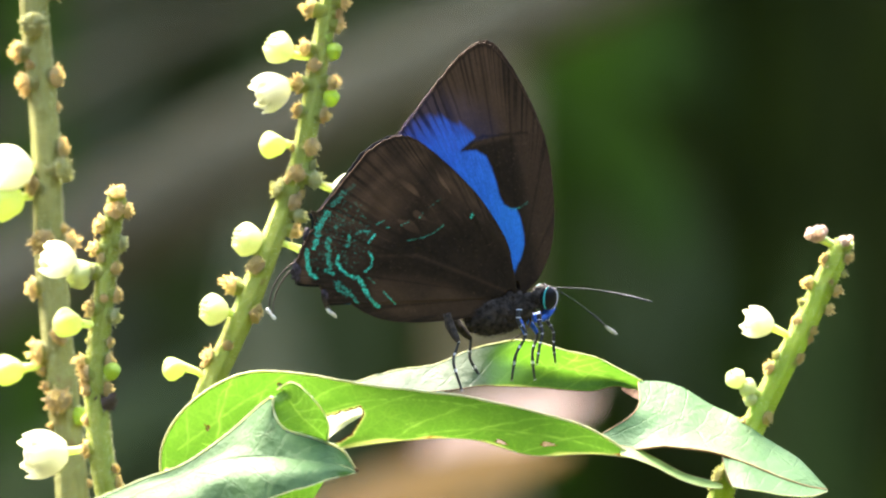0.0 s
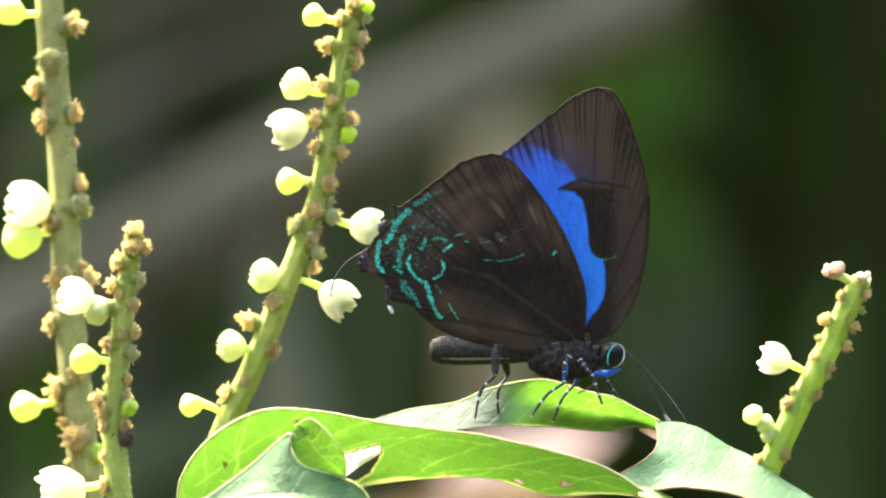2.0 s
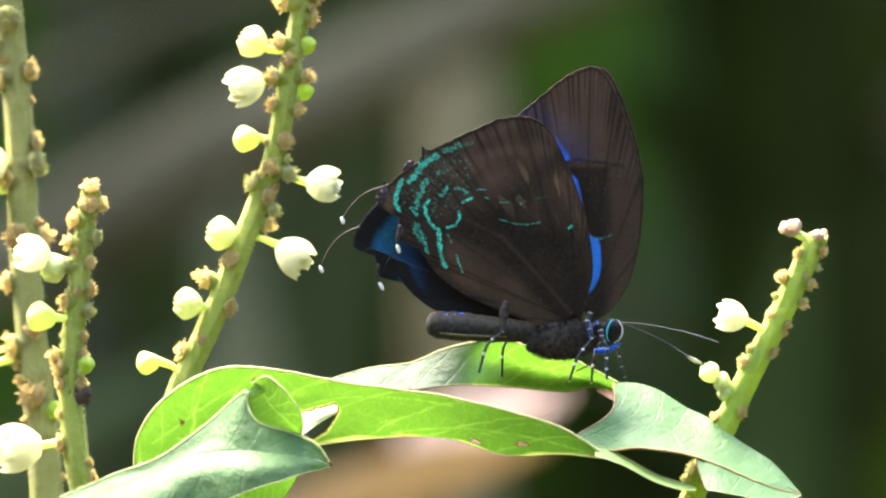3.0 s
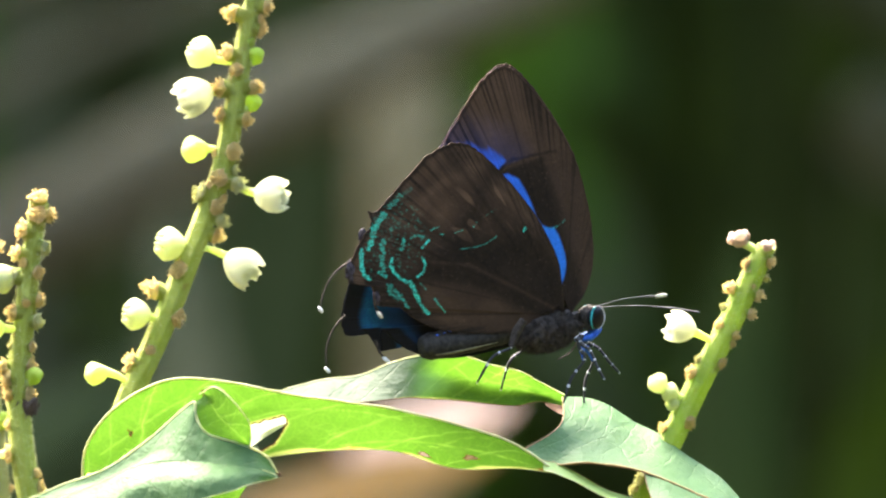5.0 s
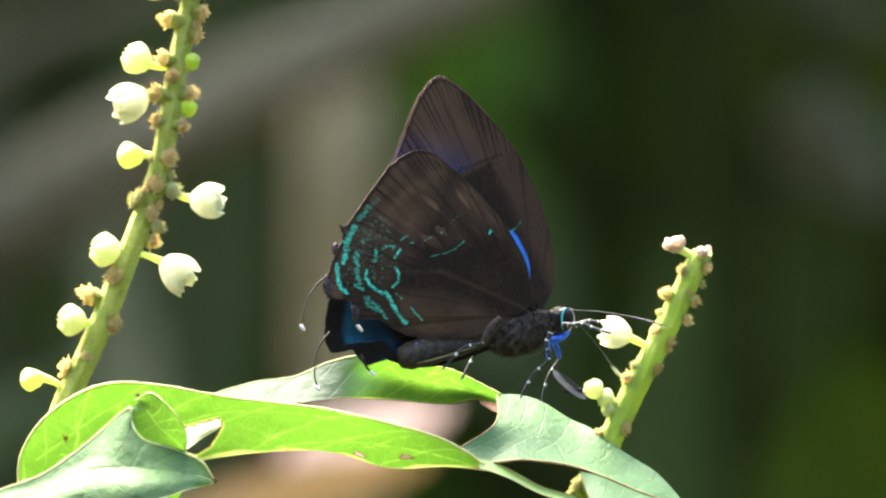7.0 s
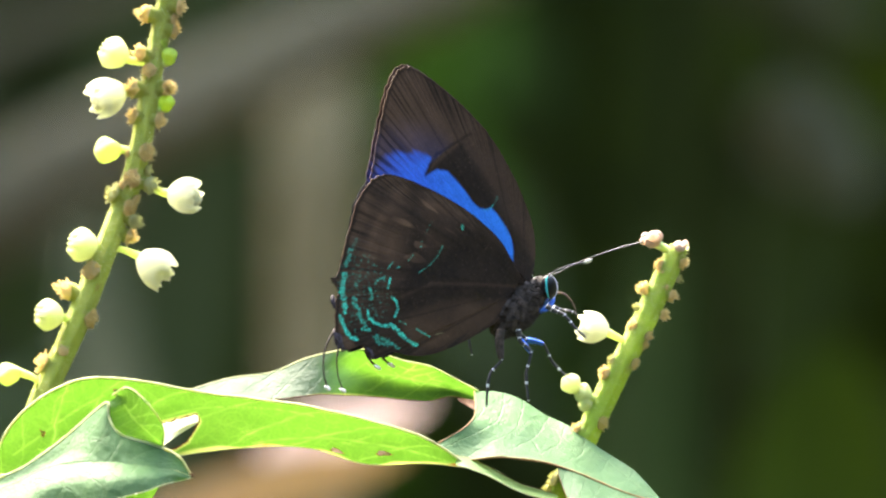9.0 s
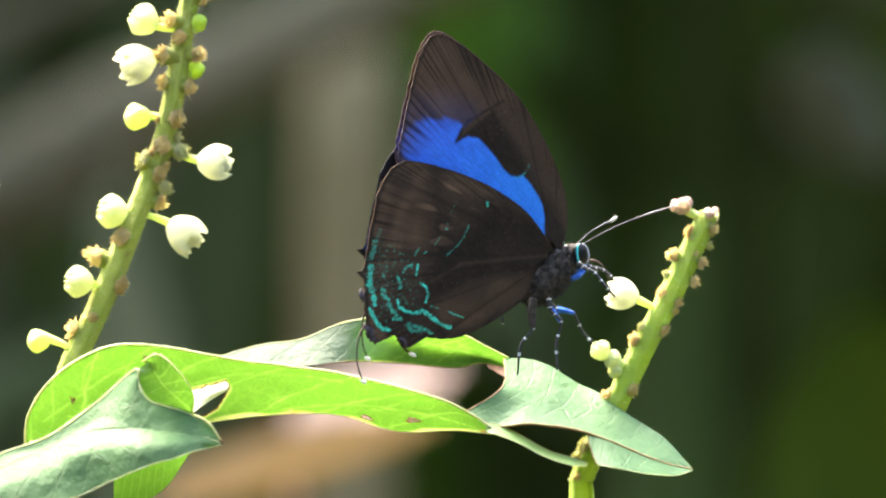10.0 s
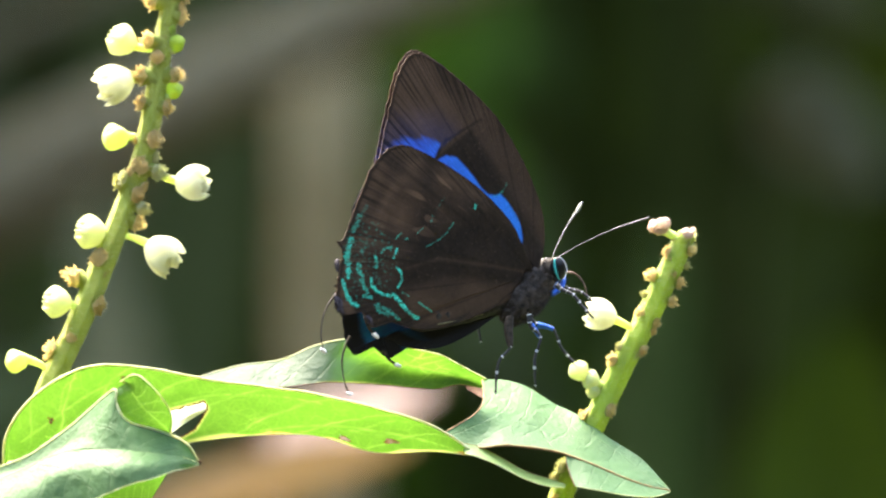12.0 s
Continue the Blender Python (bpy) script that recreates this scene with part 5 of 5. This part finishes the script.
def ellipsoid(name, rx, ry, rz, fur=0.0, seed=0, rows=18, seg=24):
    """An egg lying along x, rough like fur where asked."""
    pts = []
    for i in range(rows):
        a = math.pi * (0.01 + 0.98 * i / (rows - 1))
        ring = []
        for j in range(seg):
            b = 2 * math.pi * j / seg
            p = Vector((-math.cos(a), math.sin(a) * math.cos(b), math.sin(a) * math.sin(b)))
            k = 1 + fur * noise.noise(p * 5 + Vector((seed, 0, 0)))
            ring.append((p.x * rx * k * MM, p.y * ry * k * MM, p.z * rz * k * MM))
        pts.append(ring)
    return grid_mesh(name, np.array(pts), closed_v=True, caps=True)


def fur_mesh(count, rx, ry, rz, length, lean, seed):
    """Fine hairs standing out of an egg-shaped body."""
    rnd = random.Random(seed)
    bm = bmesh.new()
    for _ in range(count):
        p = Vector((rnd.gauss(0, 1), rnd.gauss(0, 1), rnd.gauss(0, 1))).normalized()
        o = Vector((p.x * rx, p.y * ry, p.z * rz)) * 0.96
        d = (Vector((p.x / rx, p.y / ry, p.z / rz)).normalized() + Vector(lean) + Vector((rnd.uniform(-0.3, 0.3), rnd.uniform(-0.3, 0.3), rnd.uniform(-0.3, 0.3)))).normalized()
        s = d.orthogonal().normalized() * 0.035
        w = d.cross(s)
        v = [bm.verts.new(q * MM) for q in (o + s, o - s * 0.5 + w, o - s * 0.5 - w, o + d * length * rnd.uniform(0.5, 1.1))]
        for f in ((0, 1, 3), (1, 2, 3), (2, 0, 3)):
            bm.faces.new([v[k] for k in f])
    return bm


def build_butterfly():
    """The origin is the root of the wings; x runs forward to the head, z up, the wings stand upright in the xz plane."""
    b = tagged(new("butterfly"), "dark brown butterfly with blue wing band and teal marks", "butterfly")
    p = {}
    thorax = part("thorax", ellipsoid("thorax", 3.3, 1.4, 1.75, 0.18, 1, 36, 40), M_FUR, b)
    thorax.location = (-2.0 * MM, 0, -1.45 * MM)
    part("fur", fur_mesh(3600, 3.2, 1.35, 1.75, 0.55, (-0.5, 0, -0.2), 4), M_FUR, thorax, "black body hair")["kind"] = "stuff"
    spine = spline([(0.6, 0, 0), (-3.9, 0, 0.1), (-7.6, 0, 0.35), (-10.7, 0, 0.55)], 90) * MM
    girth = [MM * np.interp(q, [0, 0.35, 0.7, 0.9, 0.97, 1], [0.8, 1.1, 1.32, 1.2, 0.95, 0.45]) * (1 + 0.025 * math.sin(q * 52)) for q in np.linspace(0, 1, 90)]
    abdomen = part("abdomen", grid_mesh("abdomen", tube_points(spine, girth, 20, 0.05, 2), closed_v=True, caps=True), M_BELLY, b, "grey abdomen in rings")
    side_line = [(x * MM, -1.02 * g * MM, z * MM) for x, g, z in ((-3.6, 1.0, -0.5), (-6.0, 1.1, -0.45), (-8.4, 1.15, -0.35), (-9.9, 0.9, -0.2))]
    part("side_line", tube("side_line", side_line, [0.04 * MM, 0.11 * MM, 0.12 * MM, 0.04 * MM], 8), M_BELLYLINE, abdomen, "cream line along the flank")
    for k in range(4):
        mark = part("blue_mark", ellipsoid("blue_mark", 0.3, 0.35, 0.1, 0.3, k), M_BLUE, abdomen, "blue scale patch")
        mark.location = ((-9.6 + 0.65 * k) * MM, -0.45 * MM, (1.35 + 0.04 * k) * MM)
    p["abdomen"] = abdomen
    head = part("head", ellipsoid("head", 1.1, 1.1, 1.1, 0.1, 2), M_FUR, b)
    head.location = (2.1 * MM, 0, -1.25 * MM)
    part("fur", fur_mesh(420, 1.05, 1.0, 1.05, 0.45, (0.1, 0, -0.3), 5), M_FUR, head, "black head hair")["kind"] = "stuff"
    for side in (-1, 1):
        eye = part("eye", ellipsoid("eye", 0.82, 0.5, 1.05), M_EYE, head, "glossy black eye")
        eye.location = (0.25 * MM, side * 0.95 * MM, 0.05 * MM)
        ring = [(0.22 * MM + 0.52 * MM * math.cos(a), side * (1.02 + 0.33 * abs(math.cos(a))) * MM, 0.05 * MM + 1.0 * MM * math.sin(a)) for a in np.linspace(0.56 * math.pi, 1.42 * math.pi, 14)]
        part("eye_ring", tube("eye_ring", ring, [0.04 * MM, 0.085 * MM, 0.085 * MM, 0.04 * MM], 8), M_TEALRING, head, "shining teal eye ring")
        rim = [(0.25 * MM + 0.86 * MM * math.cos(a), side * 1.03 * MM, 0.05 * MM + 1.08 * MM * math.sin(a)) for a in np.linspace(-0.4 * math.pi, 0.42 * math.pi, 10)]
        part("eye_rim", tube("eye_rim", rim, [0.02 * MM, 0.045 * MM, 0.02 * MM], 8), M_WHITE, head, "white eye rim")
        palp = part("palp", tube("palp", [(-0.9 * MM, side * 0.7 * MM, -2.0 * MM), (0.0, side * 0.75 * MM, -1.75 * MM), (0.7 * MM, side * 0.6 * MM, -1.25 * MM), (1.15 * MM, side * 0.4 * MM, -0.9 * MM)], [0.24 * MM, 0.30 * MM, 0.24 * MM, 0.06 * MM], 8), M_BLUE, head, "blue-scaled mouth feeler")
        ant = part("antenna", join_meshes("antenna", [(tube("antenna", [(0, 0, 0), (2.6 * MM, 0, 0.22 * MM), (5.6 * MM, 0, 0.15 * MM), (8.9 * MM, 0, -0.25 * MM)], [0.045 * MM, 0.036 * MM, 0.036 * MM, 0.042 * MM, 0.10 * MM, 0.06 * MM], 8, 60), Matrix())]), M_ANTENNA, b, "thin black antenna with white rings")
        ant.location = (2.9 * MM, side * 0.5 * MM, -0.35 * MM)
        # Only the far club is pale: how light falls on it is in its colour.
        if side > 0:
            club = part("club", ellipsoid("club", 0.85, 0.12, 0.19), M_CLUB, ant, "club with its lit look in the pale grey")
            club.location = (8.2 * MM, 0, -0.1 * MM)
        p["antenna", side] = ant
    p["tongue"] = part("proboscis", tube("proboscis", [(0, 0, 0), (1.5 * MM, 0, 0.15 * MM), (2.6 * MM, 0, -0.6 * MM), (3.2 * MM, 0, -1.9 * MM)], [0.11 * MM, 0.09 * MM, 0.06 * MM], 8), M_DRY, b, "brown curved proboscis")
    p["tongue"].location = (3.0 * MM, 0, -1.7 * MM)
    fore = wing_mesh("forewing", FORE, (0, -0.15), fore_pattern, 0.5, 9)
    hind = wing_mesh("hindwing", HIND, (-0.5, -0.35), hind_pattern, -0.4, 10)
    upper = wing_mesh("hindwing", HIND, (-0.5, -0.35), upper_pattern, 0.6, 10, n=220, m=70)
    for side in (-1, 1):
        fw = part("forewing", fore, M_WING, b, "dark brown forewing with a metallic blue band")
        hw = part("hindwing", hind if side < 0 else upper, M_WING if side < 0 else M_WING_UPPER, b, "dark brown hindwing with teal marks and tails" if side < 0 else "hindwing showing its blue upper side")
        for wing in (fw, hw):
            mod = wing.modifiers.new("thickness", "SOLIDIFY")
            mod.thickness, mod.offset = 0.06 * MM, 0
        y0 = -0.9 if side < 0 else 0.4
        tails = (([(-19.5, 8), (-20.5, 7.65), (-21.6, 6.85), (-22.5, 5.55), (-22.9, 4.25)], [0.13, 0.09, 0.07, 0.07], 0.35), ([(-17.8, 4.85), (-17.85, 3.75), (-17.55, 2.85)], [0.14, 0.12, 0.08], 0.45))
        for line, r, white in tails:
            pts = [(x * MM, 0.05 * MM * i, z * MM) for i, (x, z) in enumerate(line)]
            tail = part("tail", tube("tail", pts, [q * MM for q in r], 8), M_FUR, hw, "thin black wing tail")
            tip = pts[-1]
            mesh = ellipsoid("tail_tip", white, 0.14, 0.17)
            mesh.transform(Matrix.Translation(tip) @ Matrix.Rotation(radians(62), 4, "Y"))
            tail.data.materials.append(M_WHITE)
            bm = bmesh.new()
            bm.from_mesh(tail.data)
            k = len(bm.faces)
            bm.from_mesh(mesh)
            bm.faces.ensure_lookup_table()
            for f in bm.faces[k:]:
                f.material_index = 1
            bm.to_mesh(tail.data)
            bm.free()
        if side < 0:
            for (lx, lz), size, turn in (((-19.6, 7.15), (0.75, 0.22, 1.0), 20), ((-17.6, 4.4), (0.42, 0.2, 0.7), -10), ((-18.2, 10.25), (0.35, 0.15, 0.6), 40)):
                lobe = part("wing_lobe", ellipsoid("wing_lobe", *size, 0.5, lx), M_LOBE, hw, "crumpled dark lobe at the tails")
                lobe.matrix_basis = pose(lx * MM, -0.25 * MM, lz * MM, 0, turn, 25)
        p["fore", side], p["hind", side] = fw, hw
    legs = {"hind_leg": [(-0.1, 1.1), (0, 0), (0.5, -1.3), (-0.25, -3.0), (0.05, -5.7)], "mid_leg": [(-0.1, 1.1), (0, 0), (0.75, -1.0), (0.1, -2.9), (0, -5.3)], "fore_leg": [(-0.1, 0.8), (0, 0), (0.3, -0.9), (0.1, -2.2), (0, -3.7)]}
    for name, shape in legs.items():
        for side in (-1, 1):
            leg = part(name, tube(name, [(x * MM, side * (0.15 * i) * MM, z * MM) for i, (x, z) in enumerate(shape)], [0.26 * MM, 0.20 * MM, 0.16 * MM, 0.12 * MM, 0.14 * MM, 0.10 * MM], 8, 40, 0.12), M_LEG, b, "black leg with white rings")
            if name == "hind_leg":
                part("femur", tube("femur", [(-0.1 * MM, 0, 1.3 * MM), (0, 0, 0.2 * MM), (0.3 * MM, side * 0.12 * MM, -0.8 * MM), (0.5 * MM, side * 0.3 * MM, -1.35 * MM)], [0.34 * MM, 0.42 * MM, 0.34 * MM, 0.2 * MM], 10), M_FUR, leg, "stout black thigh")
            if name == "mid_leg":
                part("femur", tube("femur", [(0, 0, 0.2 * MM), (0.2 * MM, 0, -0.15 * MM), (0.45 * MM, side * 0.08 * MM, -0.5 * MM), (0.74 * MM, side * 0.15 * MM, -1.1 * MM)], [0.26 * MM, 0.24 * MM, 0.16 * MM], 8), M_BLUE, leg, "blue thigh of the leg")
            p[name, side] = leg
    p["head"] = head
    return b, p


butterfly, bug = build_butterfly()


def build_fly():
    """A tiny pale-winged fly that darts past."""
    fly = tagged(new("flying_insect"), "tiny pale-winged fly darting through the air", "insect")
    part("body", ellipsoid("body", 0.9, 0.36, 0.36, 0.1, 3), M_BELLY, fly)
    for side in (-1, 1):
        wing = part("wing", ellipsoid("wing", 1.9, 0.75, 0.04), M_GAUZE, fly, "clear grey wing")
        wing.matrix_basis = pose(-0.3 * MM, side * 0.3 * MM, 0.45 * MM, -38 * side, 40, 0)
    return fly


M_GAUZE = plain_plant("wing_gauze", (0.07, 0.07, 0.068), (0.11, 0.11, 0.105), 900, 0.5, (0.12, 0.12, 0.115), 0.5)
fly = build_fly()


# ---- what moves ----
# time, wing root x and z in mm, turn about the upright, lean of the wings towards the open side, body pitch, near forewing, near hindwing, far hindwing past the near one, head, abdomen, all in degrees
FLIGHT = [
    (0, 6.61, -3.7, 18, 8, 14, 11.54, 12.34, 2, 13.98, -16),
    (0.5, 6.65, -3.84, 16.5, 9, 15, 11.94, 9.55, 2, 16.51, -16),
    (1, 6.81, -3.74, 15.4, 8, 17, 12.36, 7.7, 3, 18.17, -16),
    (1.5, 7.07, -2.97, 9.8, 6, 19, 16.32, 11.21, 6, 21.12, -12),
    (1.6, 9.2, -3.96, 4.9, 3.5, 10.5, 8.16, 5.6, 3, 10.56, -4.7),
    (1.7, 10.35, -4.5, 2.25, 0.34, 5.91, 3.75, 2.58, 1.38, 4.86, -0.76),
    (1.8, 11.16, -4.88, 0.39, 0.06, 2.68, 0.65, 0.45, 0.24, 0.84, 2.02),
    (2, 11.33, -4.96, 0, 0, 2, 0, 0, 0, -0, 2.6),
    (2.5, 13.38, -6.42, 2.8, -5, 6, -7.0, -6.3, 3, 13.92, 0),
    (3, 14.85, -6.89, 3.4, 0, 5, 0.66, -11.89, 11, 7.72, -1),
    (3.5, 15.4, -7.27, 8.4, -9, 11, 2.9, 0.3, -4, 20.67, -2.4),
    (3.7, 15.31, -6.3, 7, 0, 10, 7.55, -1.51, 7, 15.18, 0),
    (5.3, 18.48, -4.95, 22.3, 3, 14.44, 19.59, 10.93, 13, 13.04, 13.42),
    (5.5, 18.92, -5.36, 22.7, 2, 15, 19.9, 9.57, 14, 12.77, 14.4),
    (6, 19.85, -6.29, 23.3, -7.5, 20, 21.61, 16.13, -4, 16.12, 13),
    (6.5, 20.01, -4.73, 24.6, -2, 25, 26.02, 18.86, 7, 25.81, 14),
    (7, 20.82, -4.47, 25.6, -2.4, 20, 28.7, 15.38, 14, 10.46, 17.4),
    (8.8, 21.71, -2.65, 33.2, -3.6, 38.9, 37.4, 32.82, 7, 22.67, 13.44),
    (9, 21.69, -2.51, 32.9, -3.8, 41, 37.89, 36.07, 4, 24.03, 13),
    (9.5, 21.77, -2.54, 30.6, -3.8, 42, 37.56, 41.62, -2, 19.56, 13),
    (10, 21.81, -2.63, 30.4, -2.6, 42, 36.62, 41.51, -2, 24.25, 13),
    (10.5, 21.73, -2.6, 30.6, -3.2, 42, 38.03, 40.24, -2, 28.02, 13),
    (11, 21.71, -2.57, 31.5, -2.9, 43, 38.28, 38.64, -1, 30.82, 13),
    (11.5, 21.72, -2.49, 32, -2.7, 44, 38.4, 36.98, 4, 40.17, 13),
    (12, 21.77, -2.44, 31.5, -2.1, 43, 36.96, 29.61, 13, 34.19, 13),
]
# time; near and far antenna, degrees up from level; far antenna, degrees away from the lens
FEELERS = [
    (0, -6, -33, 36),
    (0.5, -6, -22, 52),
    (1, -3, -17, 50),
    (1.5, -33, -36, 30),
    (1.6, -40.5, -44, 32.5),
    (1.8, -47.25, -51.2, 34.75),
    (2, -48, -52, 35),
    (2.5, -10, -24, 25),
    (3, -10, -24, 25),
    (3.5, 5, -7, 25),
    (3.7, 11, -8, 20),
    (5.5, -8, 12, 56),
    (6, 5, -10, 30),
    (6.5, -5, -25, 35),
    (7, -8, -40, 40),
    (9, 22, 14, 59),
    (9.5, 22.5, 18, 61),
    (10, 24, 19, 63),
    (10.5, 23.5, 20.6, 65),
    (11, 25, 22, 66),
    (11.5, 24, 23.6, 67),
    (12, 25, 36, 67),
]
# time; then for hind, mid and fore legs: hip x and z in mm, and degrees forward from hanging down
STEPS = [
    (0, 0.65, -6.98, 10, 6.73, -6.48, -7, 8.59, -6.58, -4),
    (0.5, 0.29, -6.88, 13, 6.92, -6.18, -9, 8.63, -5.98, -5),
    (1, 0.31, -6.81, 13, 7.1, -6.36, -11, 8.75, -6.36, -7),
    (1.5, 0.61, -6.61, 9, 7.39, -6.1, -14, 9.25, -5.85, 13),
    (1.6, 1.72, -6.57, -3.6, 8.21, -6.63, -23, 10.07, -6.49, 18.4),
    (1.8, 2.96, -6.52, -17.6, 9.12, -7.21, -33, 10.98, -7.2, 24.4),
    (2, 3.08, -6.52, -19, 9.21, -7.27, -34, 11.07, -7.27, 25),
    (2.5, 7.58, -6.32, -25, 11.75, -6.98, -28, 13.71, -6.83, -3),
    (3, 7.63, -6.42, -23, 15.12, -7.27, -18, 16.48, -8.53, 6),
    (3.5, 8.6, -6.96, -36, 15.38, -8.02, -20, 16.14, -9.02, 36),
    (3.7, 7.94, -7.14, -28, 15.33, -7.64, -20, 16.34, -9.15, 33),
    (5.5, 16.19, -6.72, -42, 20.51, -8.38, -14, 20.56, -7.87, 32),
    (6, 17.03, -6.74, -48, 21.35, -8.75, -23, 22.81, -8.05, 102),
    (6.5, 16.89, -5.76, -45, 21.86, -7.52, -26, 23.62, -6.17, 84),
    (7, 16.79, -6.11, -50, 21.76, -7.57, -26, 23.97, -5.81, 78),
    (9, 19.53, -7.93, -12, 21.54, -7.78, 7, 24.5, -5.02, 49),
    (9.5, 19.81, -8.18, -15, 21.67, -7.83, 5, 24.68, -4.06, 47),
    (10, 19.74, -8.13, -13, 21.6, -8.03, 6, 24.61, -4.21, 46),
    (10.5, 19.72, -8.07, -14, 21.78, -7.77, 4, 24.49, -4.35, 46),
    (11, 19.48, -8.55, -12, 21.74, -7.54, 4, 24.81, -4.12, 42),
    (11.5, 19.91, -7.92, -14, 21.72, -7.67, 6, 24.59, -3.95, 48),
    (12, 19.64, -7.93, -12, 21.75, -7.58, 4, 24.62, -4.36, 47),
]
# time, place of the fly in mm
DART = [
    (0, 55.8, 34.6),
    (1, 46, 41),
    (1.1, 34, 29),
    (1.2, 18.6, 8.5),
    (1.3, 18.6, 0.1),
    (1.5, 47.5, -22.1),
    (3.5, 59.1, -29.5),
    (5.6, 55.6, -27.8),
    (5.8, 40.3, -19.6),
    (5.9, 25.8, -4),
    (6, 36.2, 16.5),
    (6.15, 45.5, 33.2),
    (6.5, 68.3, -3.5),
    (6.8, 57.3, -25.6),
    (6.9, 40.8, -17.5),
    (7, 23.9, -11.5),
    (7.1, 24.2, 13.3),
    (7.2, 13.7, 21.6),
    (7.4, 3.6, 37.7),
    (12, -0.3, 41.4),
]
# time, degrees by which the leaf gives way under the butterfly
SAG = [(0, 0), (1.5, 0), (2, 0.5), (2.5, 0.5), (3, 0.9), (3.5, 1.1), (5.5, 1.6), (6, 1.9), (6.5, 0.8), (7, 0.35), (9, 0.6), (10.5, 0.7), (11, 0.9), (12, 0.75)]


def head_pose(nod, t):
    """The head's pose on the body when it nods by so many degrees about the neck; set back late on to fit the camera's
    view.
    """
    return pose(0, 0, 0, 0, -nod, 0) @ Matrix.Translation(((2.1 - 0.45 * step(t, 7.0, 9.0)) * MM, 0, -1.25 * MM)) @ pose(0, 0, 0, 0, 18, 0)


def between(table, t):
    """The row of a table at time t, drawn straight between its neighbours."""
    times = [row[0] for row in table]
    return [float(np.interp(t, times, column)) for column in zip(*table)]


def motions():
    rows = {key: [] for key in bug}
    body = []
    for t, x, z, yaw, lean, pitch, fore, hind, far_off, nod, droop in FLIGHT:
        body.append((t, Matrix.Translation((x * MM, 0.005, H0 + z * MM)) @ pose(0, 0, 0, lean, 0, 0) @ pose(0, 0, 0, 0, -pitch, yaw)))
        rows["abdomen"].append((t, pose(-3.4 * MM, 0.45 * MM, -0.75 * MM, 0, -(droop - pitch), 0)))
        rows["head"].append((t, head_pose(nod - pitch, t)))
        for side in (-1, 1):
            y = 0.4 * side * MM
            rows["fore", side].append((t, pose(0, y * 0.6, 0, -0.8 * side, -(fore - pitch - (1.5 if side > 0 else 0)), 0)))
            turn = hind if side < 0 else hind + far_off
            rows["hind", side].append((t, pose(0 if side < 0 else (0.1 * max(0, yaw - 10) - 0.05 * max(0, far_off)) * MM, -0.65 * MM if side < 0 else 0.3 * MM, 0, -1.0 * side, -(turn - pitch), 0)))
    for row in FLIGHT:
        t, near_a, far_a, away = between(FEELERS, row[0])
        pitch, nod = row[5], row[9]
        for side in (-1, 1):
            up, turn = (near_a, -4 - row[3]) if side < 0 else (far_a, away - row[3])
            rows["antenna", side].append((t, Matrix.Translation(head_pose(nod - pitch, t) @ Vector((0.8 * MM, side * 0.5 * MM, 0.95 * MM))) @ pose(0, 0, 0, 0, pitch, 0) @ pose(0, 0, 0, 0, -up, turn)))
        rows["tongue"].append((t, Matrix.Translation(head_pose(nod - pitch, t) @ Vector(((-1.3 + 2.2 * step(t, 7.0, 9.0)) * MM, 0, -0.5 * MM))) @ pose(0, 0, 0, 0, pitch + 5 + 80 * (1 - step(t, 7.0, 9.0)), 0)))
    for row, (_, m) in zip(FLIGHT, body):
        t, *hips = between(STEPS, row[0])
        sway = math.sin(radians(row[3]))
        for k, name in enumerate(("hind_leg", "mid_leg", "fore_leg")):
            x, z, a = hips[3 * k:3 * k + 3]
            for side in (-1, 1):
                late, beyond = step(t, 7.0, 9.0), side > 0
                dx = ((0.8 - 3.3 * late) if name == "hind_leg" else 0.8) if beyond else 0.0
                dz = 4.6 * late if beyond and name == "hind_leg" else 0.0
                turn = (14 + (26 * late if name == "mid_leg" else 0)) if beyond else 0
                rows[name, side].append((t, m.inverted() @ Matrix.Translation(((x + dx) * MM, 0.005 + (side * 1.75 - (0 if beyond else sway * (7.0 if name == "hind_leg" else 2.0))) * MM, H0 + (z + dz) * MM)) @ pose(0, 0, 0, 0, -(a + turn), 0)))
    walk(butterfly, body)
    for key, r in rows.items():
        if r:
            walk(bug[key], r)
    walk(fly, [(t, Matrix.Translation((x * MM, -0.006, H0 + z * MM))) for t, x, z in DART])
    for ob in big_leaf:
        home = ob.location.copy()
        walk(ob, [(t, Matrix.Translation(home) @ pose(0, 0, 0, 0, a, 0)) for t, a in SAG])


motions()
